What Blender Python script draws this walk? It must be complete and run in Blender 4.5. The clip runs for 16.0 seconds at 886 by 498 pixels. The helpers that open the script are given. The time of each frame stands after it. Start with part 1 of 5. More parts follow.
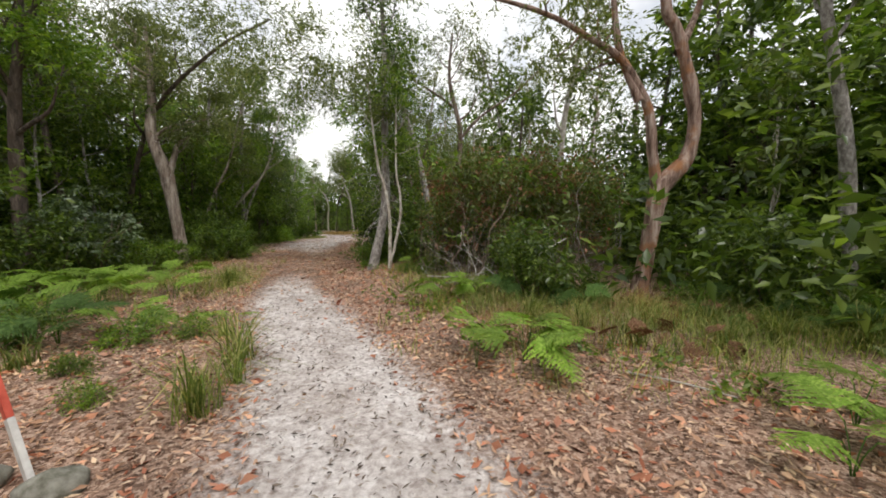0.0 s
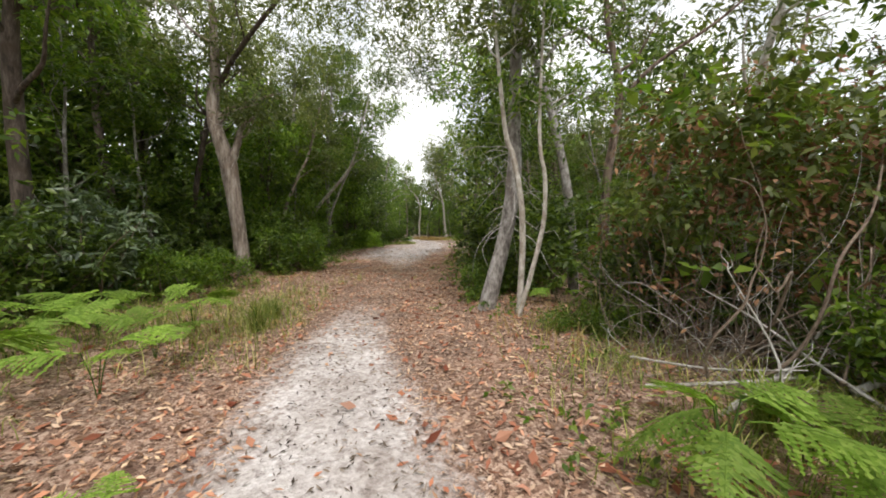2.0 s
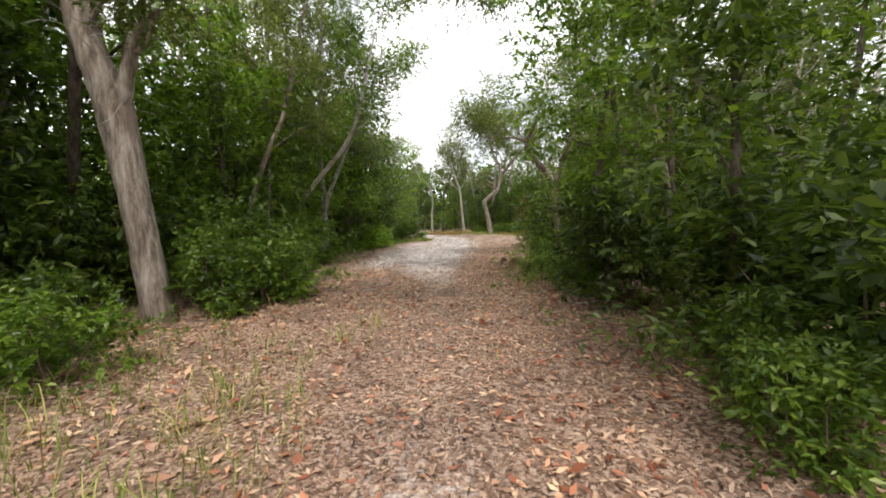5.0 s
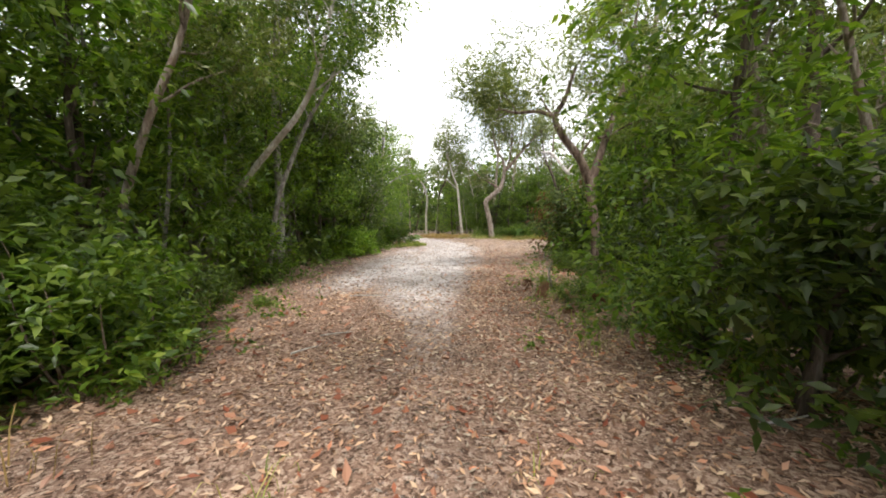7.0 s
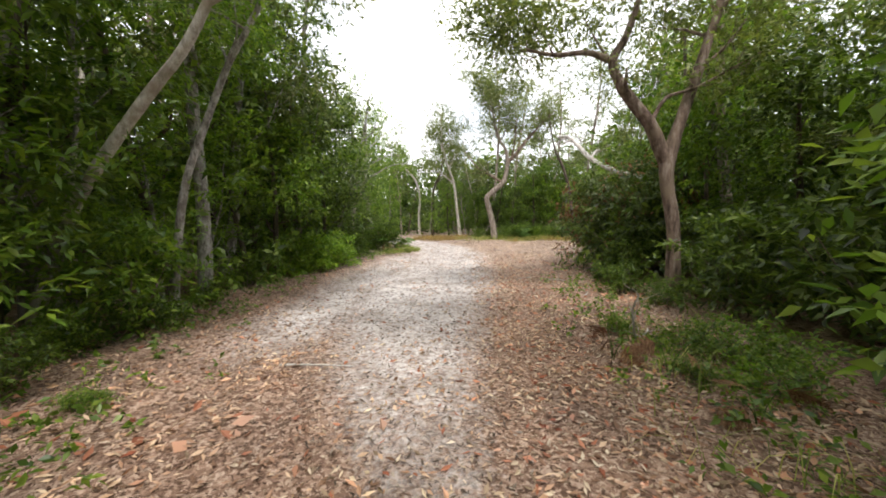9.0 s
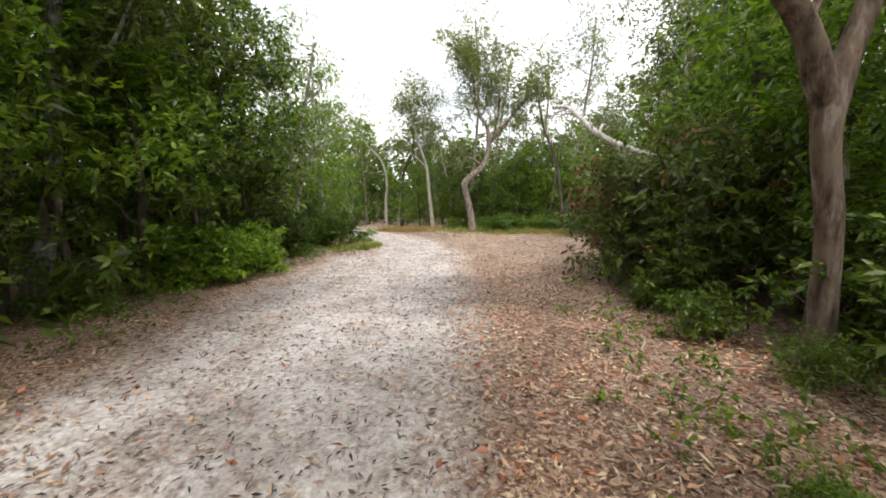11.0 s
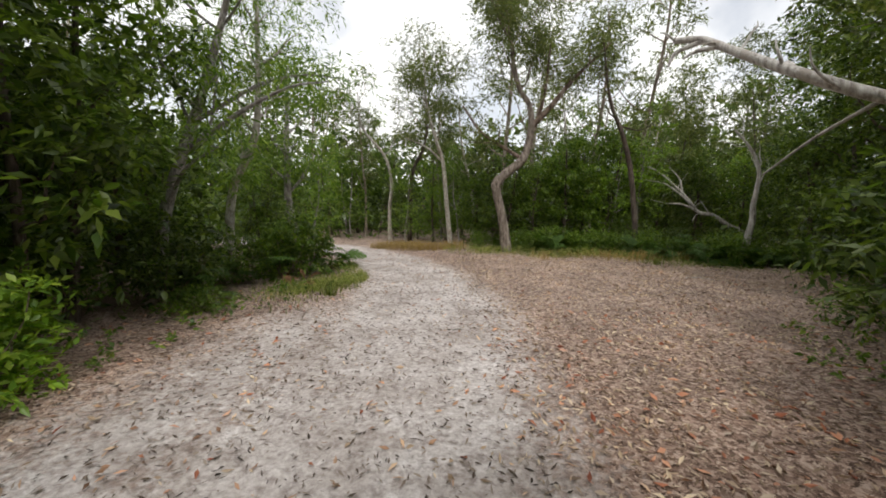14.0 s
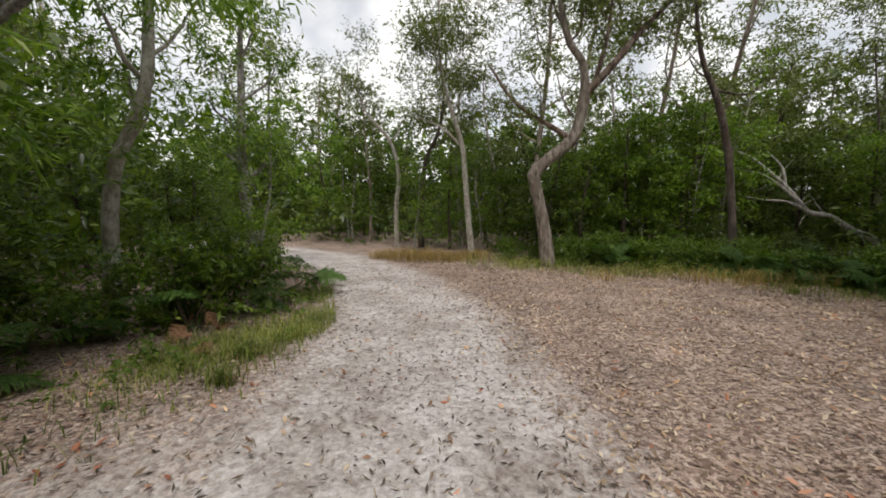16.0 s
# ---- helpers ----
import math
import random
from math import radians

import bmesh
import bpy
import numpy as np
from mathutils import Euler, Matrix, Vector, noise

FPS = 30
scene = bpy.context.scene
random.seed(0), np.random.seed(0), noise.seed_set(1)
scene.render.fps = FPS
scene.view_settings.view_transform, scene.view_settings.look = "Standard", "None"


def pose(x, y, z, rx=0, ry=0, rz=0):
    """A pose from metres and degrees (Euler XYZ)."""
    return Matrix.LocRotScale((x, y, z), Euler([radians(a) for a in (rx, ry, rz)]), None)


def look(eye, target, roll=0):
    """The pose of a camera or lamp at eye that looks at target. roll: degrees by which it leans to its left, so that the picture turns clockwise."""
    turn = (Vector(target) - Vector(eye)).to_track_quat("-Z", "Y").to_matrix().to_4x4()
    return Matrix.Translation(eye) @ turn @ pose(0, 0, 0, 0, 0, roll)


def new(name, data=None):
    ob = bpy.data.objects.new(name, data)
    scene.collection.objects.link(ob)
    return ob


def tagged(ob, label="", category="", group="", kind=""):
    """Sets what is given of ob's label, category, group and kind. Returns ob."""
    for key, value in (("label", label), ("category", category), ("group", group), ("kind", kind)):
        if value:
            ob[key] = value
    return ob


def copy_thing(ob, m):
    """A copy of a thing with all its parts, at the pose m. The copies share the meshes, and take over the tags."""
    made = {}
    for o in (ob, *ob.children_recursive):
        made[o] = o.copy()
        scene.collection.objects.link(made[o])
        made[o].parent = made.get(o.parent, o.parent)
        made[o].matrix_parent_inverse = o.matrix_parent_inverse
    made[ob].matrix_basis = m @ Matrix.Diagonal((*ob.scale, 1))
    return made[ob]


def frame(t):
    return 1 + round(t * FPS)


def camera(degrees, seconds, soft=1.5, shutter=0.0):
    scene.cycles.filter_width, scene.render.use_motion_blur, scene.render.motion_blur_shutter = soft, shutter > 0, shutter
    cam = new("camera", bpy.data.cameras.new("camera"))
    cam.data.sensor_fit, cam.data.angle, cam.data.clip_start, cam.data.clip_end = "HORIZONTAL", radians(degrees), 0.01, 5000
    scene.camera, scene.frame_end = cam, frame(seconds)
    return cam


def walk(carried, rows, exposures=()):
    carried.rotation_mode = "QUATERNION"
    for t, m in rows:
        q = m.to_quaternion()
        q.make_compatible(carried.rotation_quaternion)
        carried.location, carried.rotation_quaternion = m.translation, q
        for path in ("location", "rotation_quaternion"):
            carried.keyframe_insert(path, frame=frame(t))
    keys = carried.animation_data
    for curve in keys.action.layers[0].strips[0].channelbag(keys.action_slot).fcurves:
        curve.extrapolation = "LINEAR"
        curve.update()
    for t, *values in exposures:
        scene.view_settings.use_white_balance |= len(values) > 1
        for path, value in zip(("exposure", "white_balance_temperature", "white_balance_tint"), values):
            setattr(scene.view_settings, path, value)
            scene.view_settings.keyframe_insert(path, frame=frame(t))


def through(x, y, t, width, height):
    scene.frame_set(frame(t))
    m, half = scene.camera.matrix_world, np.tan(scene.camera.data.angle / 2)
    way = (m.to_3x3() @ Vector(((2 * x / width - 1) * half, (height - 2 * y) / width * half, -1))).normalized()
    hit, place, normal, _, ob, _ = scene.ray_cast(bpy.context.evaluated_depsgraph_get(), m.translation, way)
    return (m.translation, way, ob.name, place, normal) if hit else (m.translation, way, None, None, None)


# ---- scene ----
cam = camera(100.0, 16.0, soft=1.8)
PATH = [
    (0, (1.775, -1.989, 1.569), (1.815, 0.003, 1.406), -0.2),
    (0.5, (1.603, -0.86, 1.561), (1.518, 1.132, 1.394), -0.1),
    (1, (1.286, 0.157, 1.568), (1.058, 2.137, 1.412), -0.0),
    (1.5, (0.968, 1.226, 1.576), (0.587, 3.184, 1.433), 0.4),
    (2, (0.614, 2.224, 1.565), (0.187, 4.173, 1.428), 0.6),
    (2.5, (0.198, 3.217, 1.559), (-0.254, 5.16, 1.421), 0.4),
    (3, (-0.273, 4.074, 1.535), (-0.731, 6.016, 1.394), 0.1),
    (3.5, (-0.714, 4.838, 1.539), (-1.163, 6.78, 1.373), -0.5),
    (4, (-1.103, 5.555, 1.502), (-1.554, 7.495, 1.32), -1.7),
    (4.2, (-1.263, 5.812, 1.497), (-1.709, 7.752, 1.308), -2.1),
    (6.3, (-2.271, 8.996, 1.57), (-2.695, 10.944, 1.417), 1.2),
    (6.5, (-2.347, 9.379, 1.565), (-2.769, 11.327, 1.406), 0.7),
    (7, (-2.563, 10.248, 1.526), (-2.972, 12.198, 1.353), -0.2),
    (7.5, (-2.739, 11.085, 1.535), (-3.147, 13.034, 1.353), -0.5),
    (8, (-2.994, 11.909, 1.548), (-3.409, 13.857, 1.367), -1.4),
    (8.5, (-3.184, 12.657, 1.535), (-3.578, 14.609, 1.347), -1.1),
    (9, (-3.345, 13.435, 1.554), (-3.722, 15.39, 1.373), -1.1),
    (9.2, (-3.41, 13.746, 1.556), (-3.766, 15.706, 1.375), -0.9),
    (11.3, (-3.767, 17.166, 1.548), (-4.004, 19.136, 1.298), -0.2),
    (11.5, (-3.804, 17.526, 1.547), (-4.044, 19.496, 1.299), -0.1),
    (12, (-3.958, 18.502, 1.553), (-4.228, 20.471, 1.328), -0.2),
    (12.5, (-4.144, 19.428, 1.546), (-4.448, 21.394, 1.339), 0.5),
    (13, (-4.352, 20.285, 1.544), (-4.687, 22.246, 1.341), 0.4),
    (13.5, (-4.504, 21.186, 1.538), (-4.829, 23.148, 1.33), 0.4),
    (14, (-4.621, 22.166, 1.549), (-4.943, 24.129, 1.343), 0.5),
    (14.5, (-4.768, 23.129, 1.551), (-5.089, 25.093, 1.346), 0.6),
    (15, (-4.92, 24.026, 1.566), (-5.262, 25.986, 1.362), 0.5),
    (15.5, (-5.015, 24.843, 1.56), (-5.404, 26.794, 1.357), 0.4),
    (16, (-5.138, 25.695, 1.556), (-5.57, 27.636, 1.344), 0.5),
]
walk(cam, [(t, look(eye, target, roll)) for t, eye, target, roll in PATH], [(0, 0.3), (2, 0.6), (4, 0.66), (6.5, 1.12), (9, 1.1), (12, 0.75), (14, 0.22), (16, 0.05)])

# ---- daylight: bright high overcast ----
SUN_EL, SUN_AZ = radians(58), radians(158)
world = bpy.data.worlds.new("overcast_sky")
scene.world = world
world.use_nodes = True
wn, wl = world.node_tree.nodes, world.node_tree.links
sky = wn.new("ShaderNodeTexSky")
sky.sky_type, sky.sun_disc = "NISHITA", False
sky.sun_elevation, sky.sun_rotation = SUN_EL, SUN_AZ
sky.air_density, sky.dust_density = 1.0, 3.0
wco = wn.new("ShaderNodeTexCoord")
wno = wn.new("ShaderNodeTexNoise")
wno.inputs["Scale"].default_value, wno.inputs["Detail"].default_value = 3.0, 6.0
wra = wn.new("ShaderNodeValToRGB")
wra.color_ramp.elements[0].position, wra.color_ramp.elements[1].position = 0.36, 0.56
wra.color_ramp.elements[0].color, wra.color_ramp.elements[1].color = (0.4, 0.4, 0.4, 1), (0.98, 0.98, 0.98, 1)
wmx = wn.new("ShaderNodeMix")
wmx.data_type = "RGBA"
wmx.inputs["B"].default_value = (11.2, 11.1, 10.9, 1)
wl.new(wco.outputs["Generated"], wno.inputs["Vector"])
wl.new(wno.outputs["Fac"], wra.inputs["Fac"])
wl.new(wra.outputs["Color"], wmx.inputs["Factor"])
wl.new(sky.outputs["Color"], wmx.inputs["A"])
wl.new(wmx.outputs["Result"], wn["Background"].inputs["Color"])
wn["Background"].inputs["Strength"].default_value = 0.105
sun = new("sun", bpy.data.lights.new("sun", "SUN"))
sun.data.energy, sun.data.angle, sun.data.color = 1.5, radians(10), (1.0, 0.97, 0.92)
sun.rotation_euler = (math.pi / 2 - SUN_EL, 0, math.pi - SUN_AZ)


# ---- materials ----
def base_mat(name, rough=0.8):
    m = bpy.data.materials.new(name)
    m.use_nodes = True
    n = m.node_tree.nodes
    n["Principled BSDF"].inputs["Roughness"].default_value = rough
    return m, n, m.node_tree.links, n["Principled BSDF"]


def ramp(n, stops):
    r = n.new("ShaderNodeValToRGB")
    e = r.color_ramp.elements
    while len(e) < len(stops):
        e.new(0.5)
    for k, (p, c) in zip(e, stops):
        k.position, k.color = p, (*c, 1)
    return r


def noise_tex(n, l, scale, detail=5, vec=None, rough=0.6):
    t = n.new("ShaderNodeTexNoise")
    t.inputs["Scale"].default_value, t.inputs["Detail"].default_value, t.inputs["Roughness"].default_value = scale, detail, rough
    if vec:
        l.new(vec, t.inputs["Vector"])
    return t


def mixed(n, l, fac, a, b, blend="MIX"):
    m = n.new("ShaderNodeMix")
    m.data_type, m.blend_type = "RGBA", blend
    for key, v in (("Factor", fac), ("A", a), ("B", b)):
        if isinstance(v, (int, float)):
            m.inputs[key].default_value = v
        elif isinstance(v, tuple):
            m.inputs[key].default_value = (*v, 1)
        else:
            l.new(v, m.inputs[key])
    return m.outputs["Result"]


def bump(n, l, height, strength, dist, shader):
    b = n.new("ShaderNodeBump")
    b.inputs["Strength"].default_value, b.inputs["Distance"].default_value = strength, dist
    l.new(height, b.inputs["Height"])
    l.new(b.outputs["Normal"], shader.inputs["Normal"])


def leaf_mat(name, dark, mid, light, thin=0.42, rough=0.38, gloss=0.5, through=(1.3, 1.45, 0.6)):
    m, n, l, p = base_mat(name, rough)
    geo, info = n.new("ShaderNodeNewGeometry"), n.new("ShaderNodeObjectInfo")
    r = ramp(n, [(0.0, dark), (0.5, mid), (1.0, light)])
    l.new(geo.outputs["Random Per Island"], r.inputs["Fac"])
    tc = n.new("ShaderNodeTexCoord")
    big = noise_tex(n, l, 0.9, 2, tc.outputs["Object"])
    hv = n.new("ShaderNodeHueSaturation")
    mr = n.new("ShaderNodeMapRange")
    mr.inputs["To Min"].default_value, mr.inputs["To Max"].default_value = 0.75, 1.3
    l.new(info.outputs["Random"], mr.inputs["Value"])
    l.new(mr.outputs["Result"], hv.inputs["Value"])
    br = ramp(n, [(0.3, (0.7, 0.7, 0.7)), (0.7, (1.25, 1.2, 1.0))])
    l.new(big.outputs["Fac"], br.inputs["Fac"])
    c = mixed(n, l, 1.0, r.outputs["Color"], br.outputs["Color"], "MULTIPLY")
    l.new(c, hv.inputs["Color"])
    l.new(hv.outputs["Color"], p.inputs["Base Color"])
    p.inputs["Specular IOR Level"].default_value = gloss
    tr = n.new("ShaderNodeBsdfTranslucent")
    tint = mixed(n, l, 1.0, hv.outputs["Color"], through, "MULTIPLY")
    l.new(tint, tr.inputs["Color"])
    ms = n.new("ShaderNodeMixShader")
    ms.inputs["Fac"].default_value = thin
    l.new(p.outputs["BSDF"], ms.inputs[1])
    l.new(tr.outputs["BSDF"], ms.inputs[2])
    l.new(ms.outputs["Shader"], n["Material Output"].inputs["Surface"])
    return m


def bark_mat(name, dark, mid, light, stretch=0.22, scale=9.0, depth=0.02, patch=(0.3, 0.25, 0.2)):
    m, n, l, p = base_mat(name, 0.9)
    tc, mp = n.new("ShaderNodeTexCoord"), n.new("ShaderNodeMapping")
    mp.inputs["Scale"].default_value = (1, 1, stretch)
    l.new(tc.outputs["Object"], mp.inputs["Vector"])
    fine = noise_tex(n, l, scale, 8, mp.outputs["Vector"], 0.7)
    r = ramp(n, [(0.38, dark), (0.5, mid), (0.63, light)])
    l.new(fine.outputs["Fac"], r.inputs["Fac"])
    blot = noise_tex(n, l, 2.2, 4, tc.outputs["Object"])
    br = ramp(n, [(0.52, (0, 0, 0)), (0.66, (1, 1, 1))])
    l.new(blot.outputs["Fac"], br.inputs["Fac"])
    c = mixed(n, l, br.outputs["Color"], r.outputs["Color"], patch)
    l.new(c, p.inputs["Base Color"])
    p.inputs["Specular IOR Level"].default_value = 0.2
    bump(n, l, fine.outputs["Fac"], 1.0, depth * 2, p)
    return m


def plain_mat(name, a, b, scale=30.0, rough=0.8, depth=0.003):
    m, n, l, p = base_mat(name, rough)
    tc = n.new("ShaderNodeTexCoord")
    t = noise_tex(n, l, scale, 6, tc.outputs["Object"])
    r = ramp(n, [(0.35, a), (0.65, b)])
    l.new(t.outputs["Fac"], r.inputs["Fac"])
    l.new(r.outputs["Color"], p.inputs["Base Color"])
    bump(n, l, t.outputs["Fac"], 0.6, depth, p)
    return m


def ground_mat():
    m, n, l, p = base_mat("sandy_forest_floor", 0.95)
    p.inputs["Specular IOR Level"].default_value = 0.1
    tc, at = n.new("ShaderNodeTexCoord"), n.new("ShaderNodeAttribute")
    at.attribute_name = "sand"
    co = tc.outputs["Object"]
    n1, n2, n3 = noise_tex(n, l, 1.3, 6, co, 0.65), noise_tex(n, l, 14.0, 6, co, 0.7), noise_tex(n, l, 90.0, 4, co)
    # sand: pale pinkish grey, patchy, with grey silt
    s = ramp(n, [(0.33, (0.42, 0.365, 0.345)), (0.5, (0.66, 0.61, 0.59)), (0.66, (0.79, 0.745, 0.725))])
    l.new(n2.outputs["Fac"], s.inputs["Fac"])
    sp = ramp(n, [(0.36, (0.55, 0.5, 0.46)), (0.6, (1, 1, 1))])
    l.new(n1.outputs["Fac"], sp.inputs["Fac"])
    sand = mixed(n, l, 0.7, s.outputs["Color"], sp.outputs["Color"], "MULTIPLY")
    n4 = noise_tex(n, l, 24.0, 3, co, 0.5)
    mt = ramp(n, [(0.42, (0.62, 0.585, 0.57)), (0.56, (1, 1, 1))])
    l.new(n4.outputs["Fac"], mt.inputs["Fac"])
    sand = mixed(n, l, 0.45, sand, mt.outputs["Color"], "MULTIPLY")
    # crumbled leaf mould
    vo = n.new("ShaderNodeTexVoronoi")
    vo.inputs["Scale"].default_value = 48.0
    warp = mixed(n, l, 0.12, co, n2.outputs["Color"])
    l.new(warp, vo.inputs["Vector"])
    sep = n.new("ShaderNodeSeparateColor")
    l.new(vo.outputs["Color"], sep.inputs["Color"])
    mould = ramp(n, [(0.0, (0.09, 0.055, 0.04)), (0.35, (0.24, 0.15, 0.11)), (0.7, (0.4, 0.27, 0.205)), (1.0, (0.58, 0.44, 0.35))])
    l.new(sep.outputs["Red"], mould.inputs["Fac"])
    mp = ramp(n, [(0.35, (0.6, 0.6, 0.6)), (0.65, (1.1, 1.05, 1.0))])
    l.new(n1.outputs["Fac"], mp.inputs["Fac"])
    mo = mixed(n, l, 0.8, mould.outputs["Color"], mp.outputs["Color"], "MULTIPLY")
    dry, hs = n.new("ShaderNodeAttribute"), n.new("ShaderNodeHueSaturation")
    dry.attribute_name = "dry"
    hs.inputs["Saturation"].default_value, hs.inputs["Value"].default_value = 0.75, 1.2
    l.new(mo, hs.inputs["Color"])
    mo = mixed(n, l, dry.outputs["Fac"], mo, hs.outputs["Color"])
    # where the sand shows through
    add = n.new("ShaderNodeMath")
    add.operation = "ADD"
    l.new(at.outputs["Fac"], add.inputs[0])
    l.new(n2.outputs["Fac"], add.inputs[1])
    edge = ramp(n, [(0.82, (0, 0, 0)), (1.12, (1, 1, 1))])
    edge.color_ramp.elements[0].position, edge.color_ramp.elements[1].position = 0.36, 0.6
    half = n.new("ShaderNodeMath")
    half.operation = "MULTIPLY"
    half.inputs[1].default_value = 0.5
    l.new(add.outputs[0], half.inputs[0])
    l.new(half.outputs[0], edge.inputs["Fac"])
    l.new(mixed(n, l, edge.outputs["Color"], mo, sand), p.inputs["Base Color"])
    hsum = mixed(n, l, 0.35, n4.outputs["Fac"], n3.outputs["Fac"])
    bump(n, l, hsum, 0.9, 0.035, p)
    return m


M_GROUND = ground_mat()
L_GUM = leaf_mat("gum_leaf", (0.065, 0.085, 0.03), (0.12, 0.145, 0.05), (0.2, 0.22, 0.09))
L_DARK = leaf_mat("dark_broad_leaf", (0.03, 0.056, 0.011), (0.085, 0.137, 0.025), (0.19, 0.255, 0.055), 0.42, 0.36, 0.55)
L_MID = leaf_mat("mid_green_leaf", (0.048, 0.095, 0.013), (0.115, 0.195, 0.026), (0.225, 0.3, 0.055), 0.46)
# lighter green: lime shrubs' own colour, and sunlight coloured into some tree crowns
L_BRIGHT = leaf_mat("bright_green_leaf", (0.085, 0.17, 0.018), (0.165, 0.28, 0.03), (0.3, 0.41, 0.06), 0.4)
L_FINE = leaf_mat("fine_olive_leaf", (0.065, 0.09, 0.025), (0.115, 0.15, 0.04), (0.18, 0.21, 0.07))
L_OLIVE = leaf_mat("dull_olive_leaf", (0.05, 0.08, 0.028), (0.1, 0.14, 0.05), (0.19, 0.23, 0.1), 0.4, 0.4, 0.4)
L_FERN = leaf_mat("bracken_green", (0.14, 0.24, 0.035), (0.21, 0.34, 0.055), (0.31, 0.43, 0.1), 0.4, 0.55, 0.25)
# darker copy of bracken_green: shade put into the fronds under trees; also stalks
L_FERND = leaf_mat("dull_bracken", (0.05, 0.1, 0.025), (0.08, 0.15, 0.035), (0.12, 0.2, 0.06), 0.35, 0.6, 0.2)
L_DEAD = leaf_mat("dead_brown_leaf", (0.11, 0.055, 0.03), (0.22, 0.12, 0.07), (0.36, 0.22, 0.14), 0.2, 0.8, 0.15, (1.0, 0.85, 0.7))
L_GRASS = leaf_mat("grass_blade", (0.09, 0.14, 0.03), (0.19, 0.24, 0.06), (0.42, 0.38, 0.18), 0.35, 0.6, 0.2)
L_STRAW = leaf_mat("dry_grass_blade", (0.25, 0.17, 0.07), (0.36, 0.25, 0.11), (0.48, 0.37, 0.2), 0.3, 0.7, 0.2)
L_LITTER = leaf_mat("fallen_leaf", (0.14, 0.08, 0.055), (0.5, 0.31, 0.225), (0.76, 0.58, 0.45), 0.1, 0.85, 0.15, (1.0, 0.85, 0.7))
L_TAN = leaf_mat("tan_fallen_leaf", (0.12, 0.085, 0.062), (0.4, 0.305, 0.235), (0.7, 0.6, 0.5), 0.1, 0.85, 0.15, (1.0, 0.85, 0.7))
L_RUST = leaf_mat("rust_fallen_leaf", (0.19, 0.06, 0.038), (0.43, 0.19, 0.125), (0.6, 0.37, 0.28), 0.1, 0.85, 0.15, (1.0, 0.85, 0.7))
L_GREYLIT = leaf_mat("weathered_grey_leaf", (0.05, 0.04, 0.036), (0.16, 0.125, 0.11), (0.42, 0.36, 0.33), 0.05, 0.9, 0.1, (1.0, 0.9, 0.8))
B_PAPER = bark_mat("paperbark", (0.11, 0.07, 0.055), (0.3, 0.2, 0.16), (0.5, 0.4, 0.34), 0.12, 11.0, 0.04, (0.34, 0.16, 0.075))
B_GREY = bark_mat("grey_bark", (0.13, 0.115, 0.105), (0.29, 0.265, 0.245), (0.46, 0.435, 0.41), 0.5, 14.0, 0.015, (0.2, 0.17, 0.15))
B_PALE = bark_mat("pale_bark", (0.26, 0.23, 0.19), (0.43, 0.39, 0.34), (0.58, 0.55, 0.5), 0.6, 12.0, 0.01, (0.3, 0.25, 0.2))
B_TAN = bark_mat("tan_bark", (0.13, 0.1, 0.08), (0.29, 0.235, 0.195), (0.46, 0.4, 0.35), 0.2, 10.0, 0.02, (0.26, 0.19, 0.15))
B_BROWN = bark_mat("brown_bark", (0.06, 0.042, 0.032), (0.17, 0.12, 0.095), (0.32, 0.26, 0.22), 0.2, 10.0, 0.02, (0.2, 0.15, 0.11))
B_DUSK = bark_mat("dusky_grey_brown_bark", (0.1, 0.08, 0.065), (0.22, 0.18, 0.15), (0.36, 0.31, 0.27), 0.3, 11.0, 0.02, (0.17, 0.14, 0.115))
B_DARK = bark_mat("dark_bark", (0.05, 0.04, 0.033), (0.11, 0.085, 0.07), (0.19, 0.155, 0.13), 0.2, 12.0, 0.02, (0.09, 0.065, 0.05))
B_DEAD = bark_mat("bleached_dead_wood", (0.25, 0.22, 0.2), (0.45, 0.42, 0.39), (0.62, 0.6, 0.57), 0.12, 14.0, 0.012, (0.36, 0.32, 0.28))
B_TWIG = plain_mat("brown_twig", (0.12, 0.085, 0.06), (0.26, 0.2, 0.155), 25.0, 0.9)

# ---- plan of the track ----
# centre of the sandy tread: x, y, half width
TREAD = np.array([(2.3, -12, 0.64), (1.9, -5, 0.64), (1.42, 0, 0.64), (0.9, 1.2, 0.6), (0.3, 2.6, 0.6), (-0.6, 4.3, 0.6), (-1.65, 6.6, 0.6), (-2.2, 8.4, 0.58),
                  (-2.85, 10.3, 0.52), (-3.05, 12.1, 0.44), (-3.4, 13.3, 0.42), (-3.8, 15.3, 0.55), (-4.5, 17, 0.9), (-5.0, 19, 1.05), (-5.5, 21.8, 1.2), (-5.5, 24.5, 1.02),
                  (-5.85, 28, 1.0), (-6.6, 30.7, 0.92), (-7.5, 32.2, 0.88), (-8.8, 34.2, 0.85), (-11.2, 36.4, 0.85), (-14, 37.8, 0.85), (-24, 40, 0.85)])
# edges of the open strip
LEFT_Y = (-14, 0, 4, 8, 9, 12.5, 14.7, 17, 20, 24, 28, 30, 32, 35.3, 36.2)
LEFT_X = (-8, -6.5, -5.6, -6.3, -6.1, -6.5, -6.2, -7.6, -8.4, -8.8, -8.8, -8.0, -9.0, -11.8, -15)
RIGHT_Y = (-14, -2, 0.5, 1.9, 3.3, 7.2, 9, 13, 14.2, 16, 19, 22, 24.3, 26.4, 29, 31.1, 33.2, 35.4)
RIGHT_X = (7, 6, 5.2, 3.6, 2.0, 0.6, 0.0, -0.2, -1.2, -1.6, -2.2, -1.8, -1.2, -0.9, 1.0, 3.0, 2.6, -0.5)


def left_edge(y):
    return np.interp(y, LEFT_Y, LEFT_X)


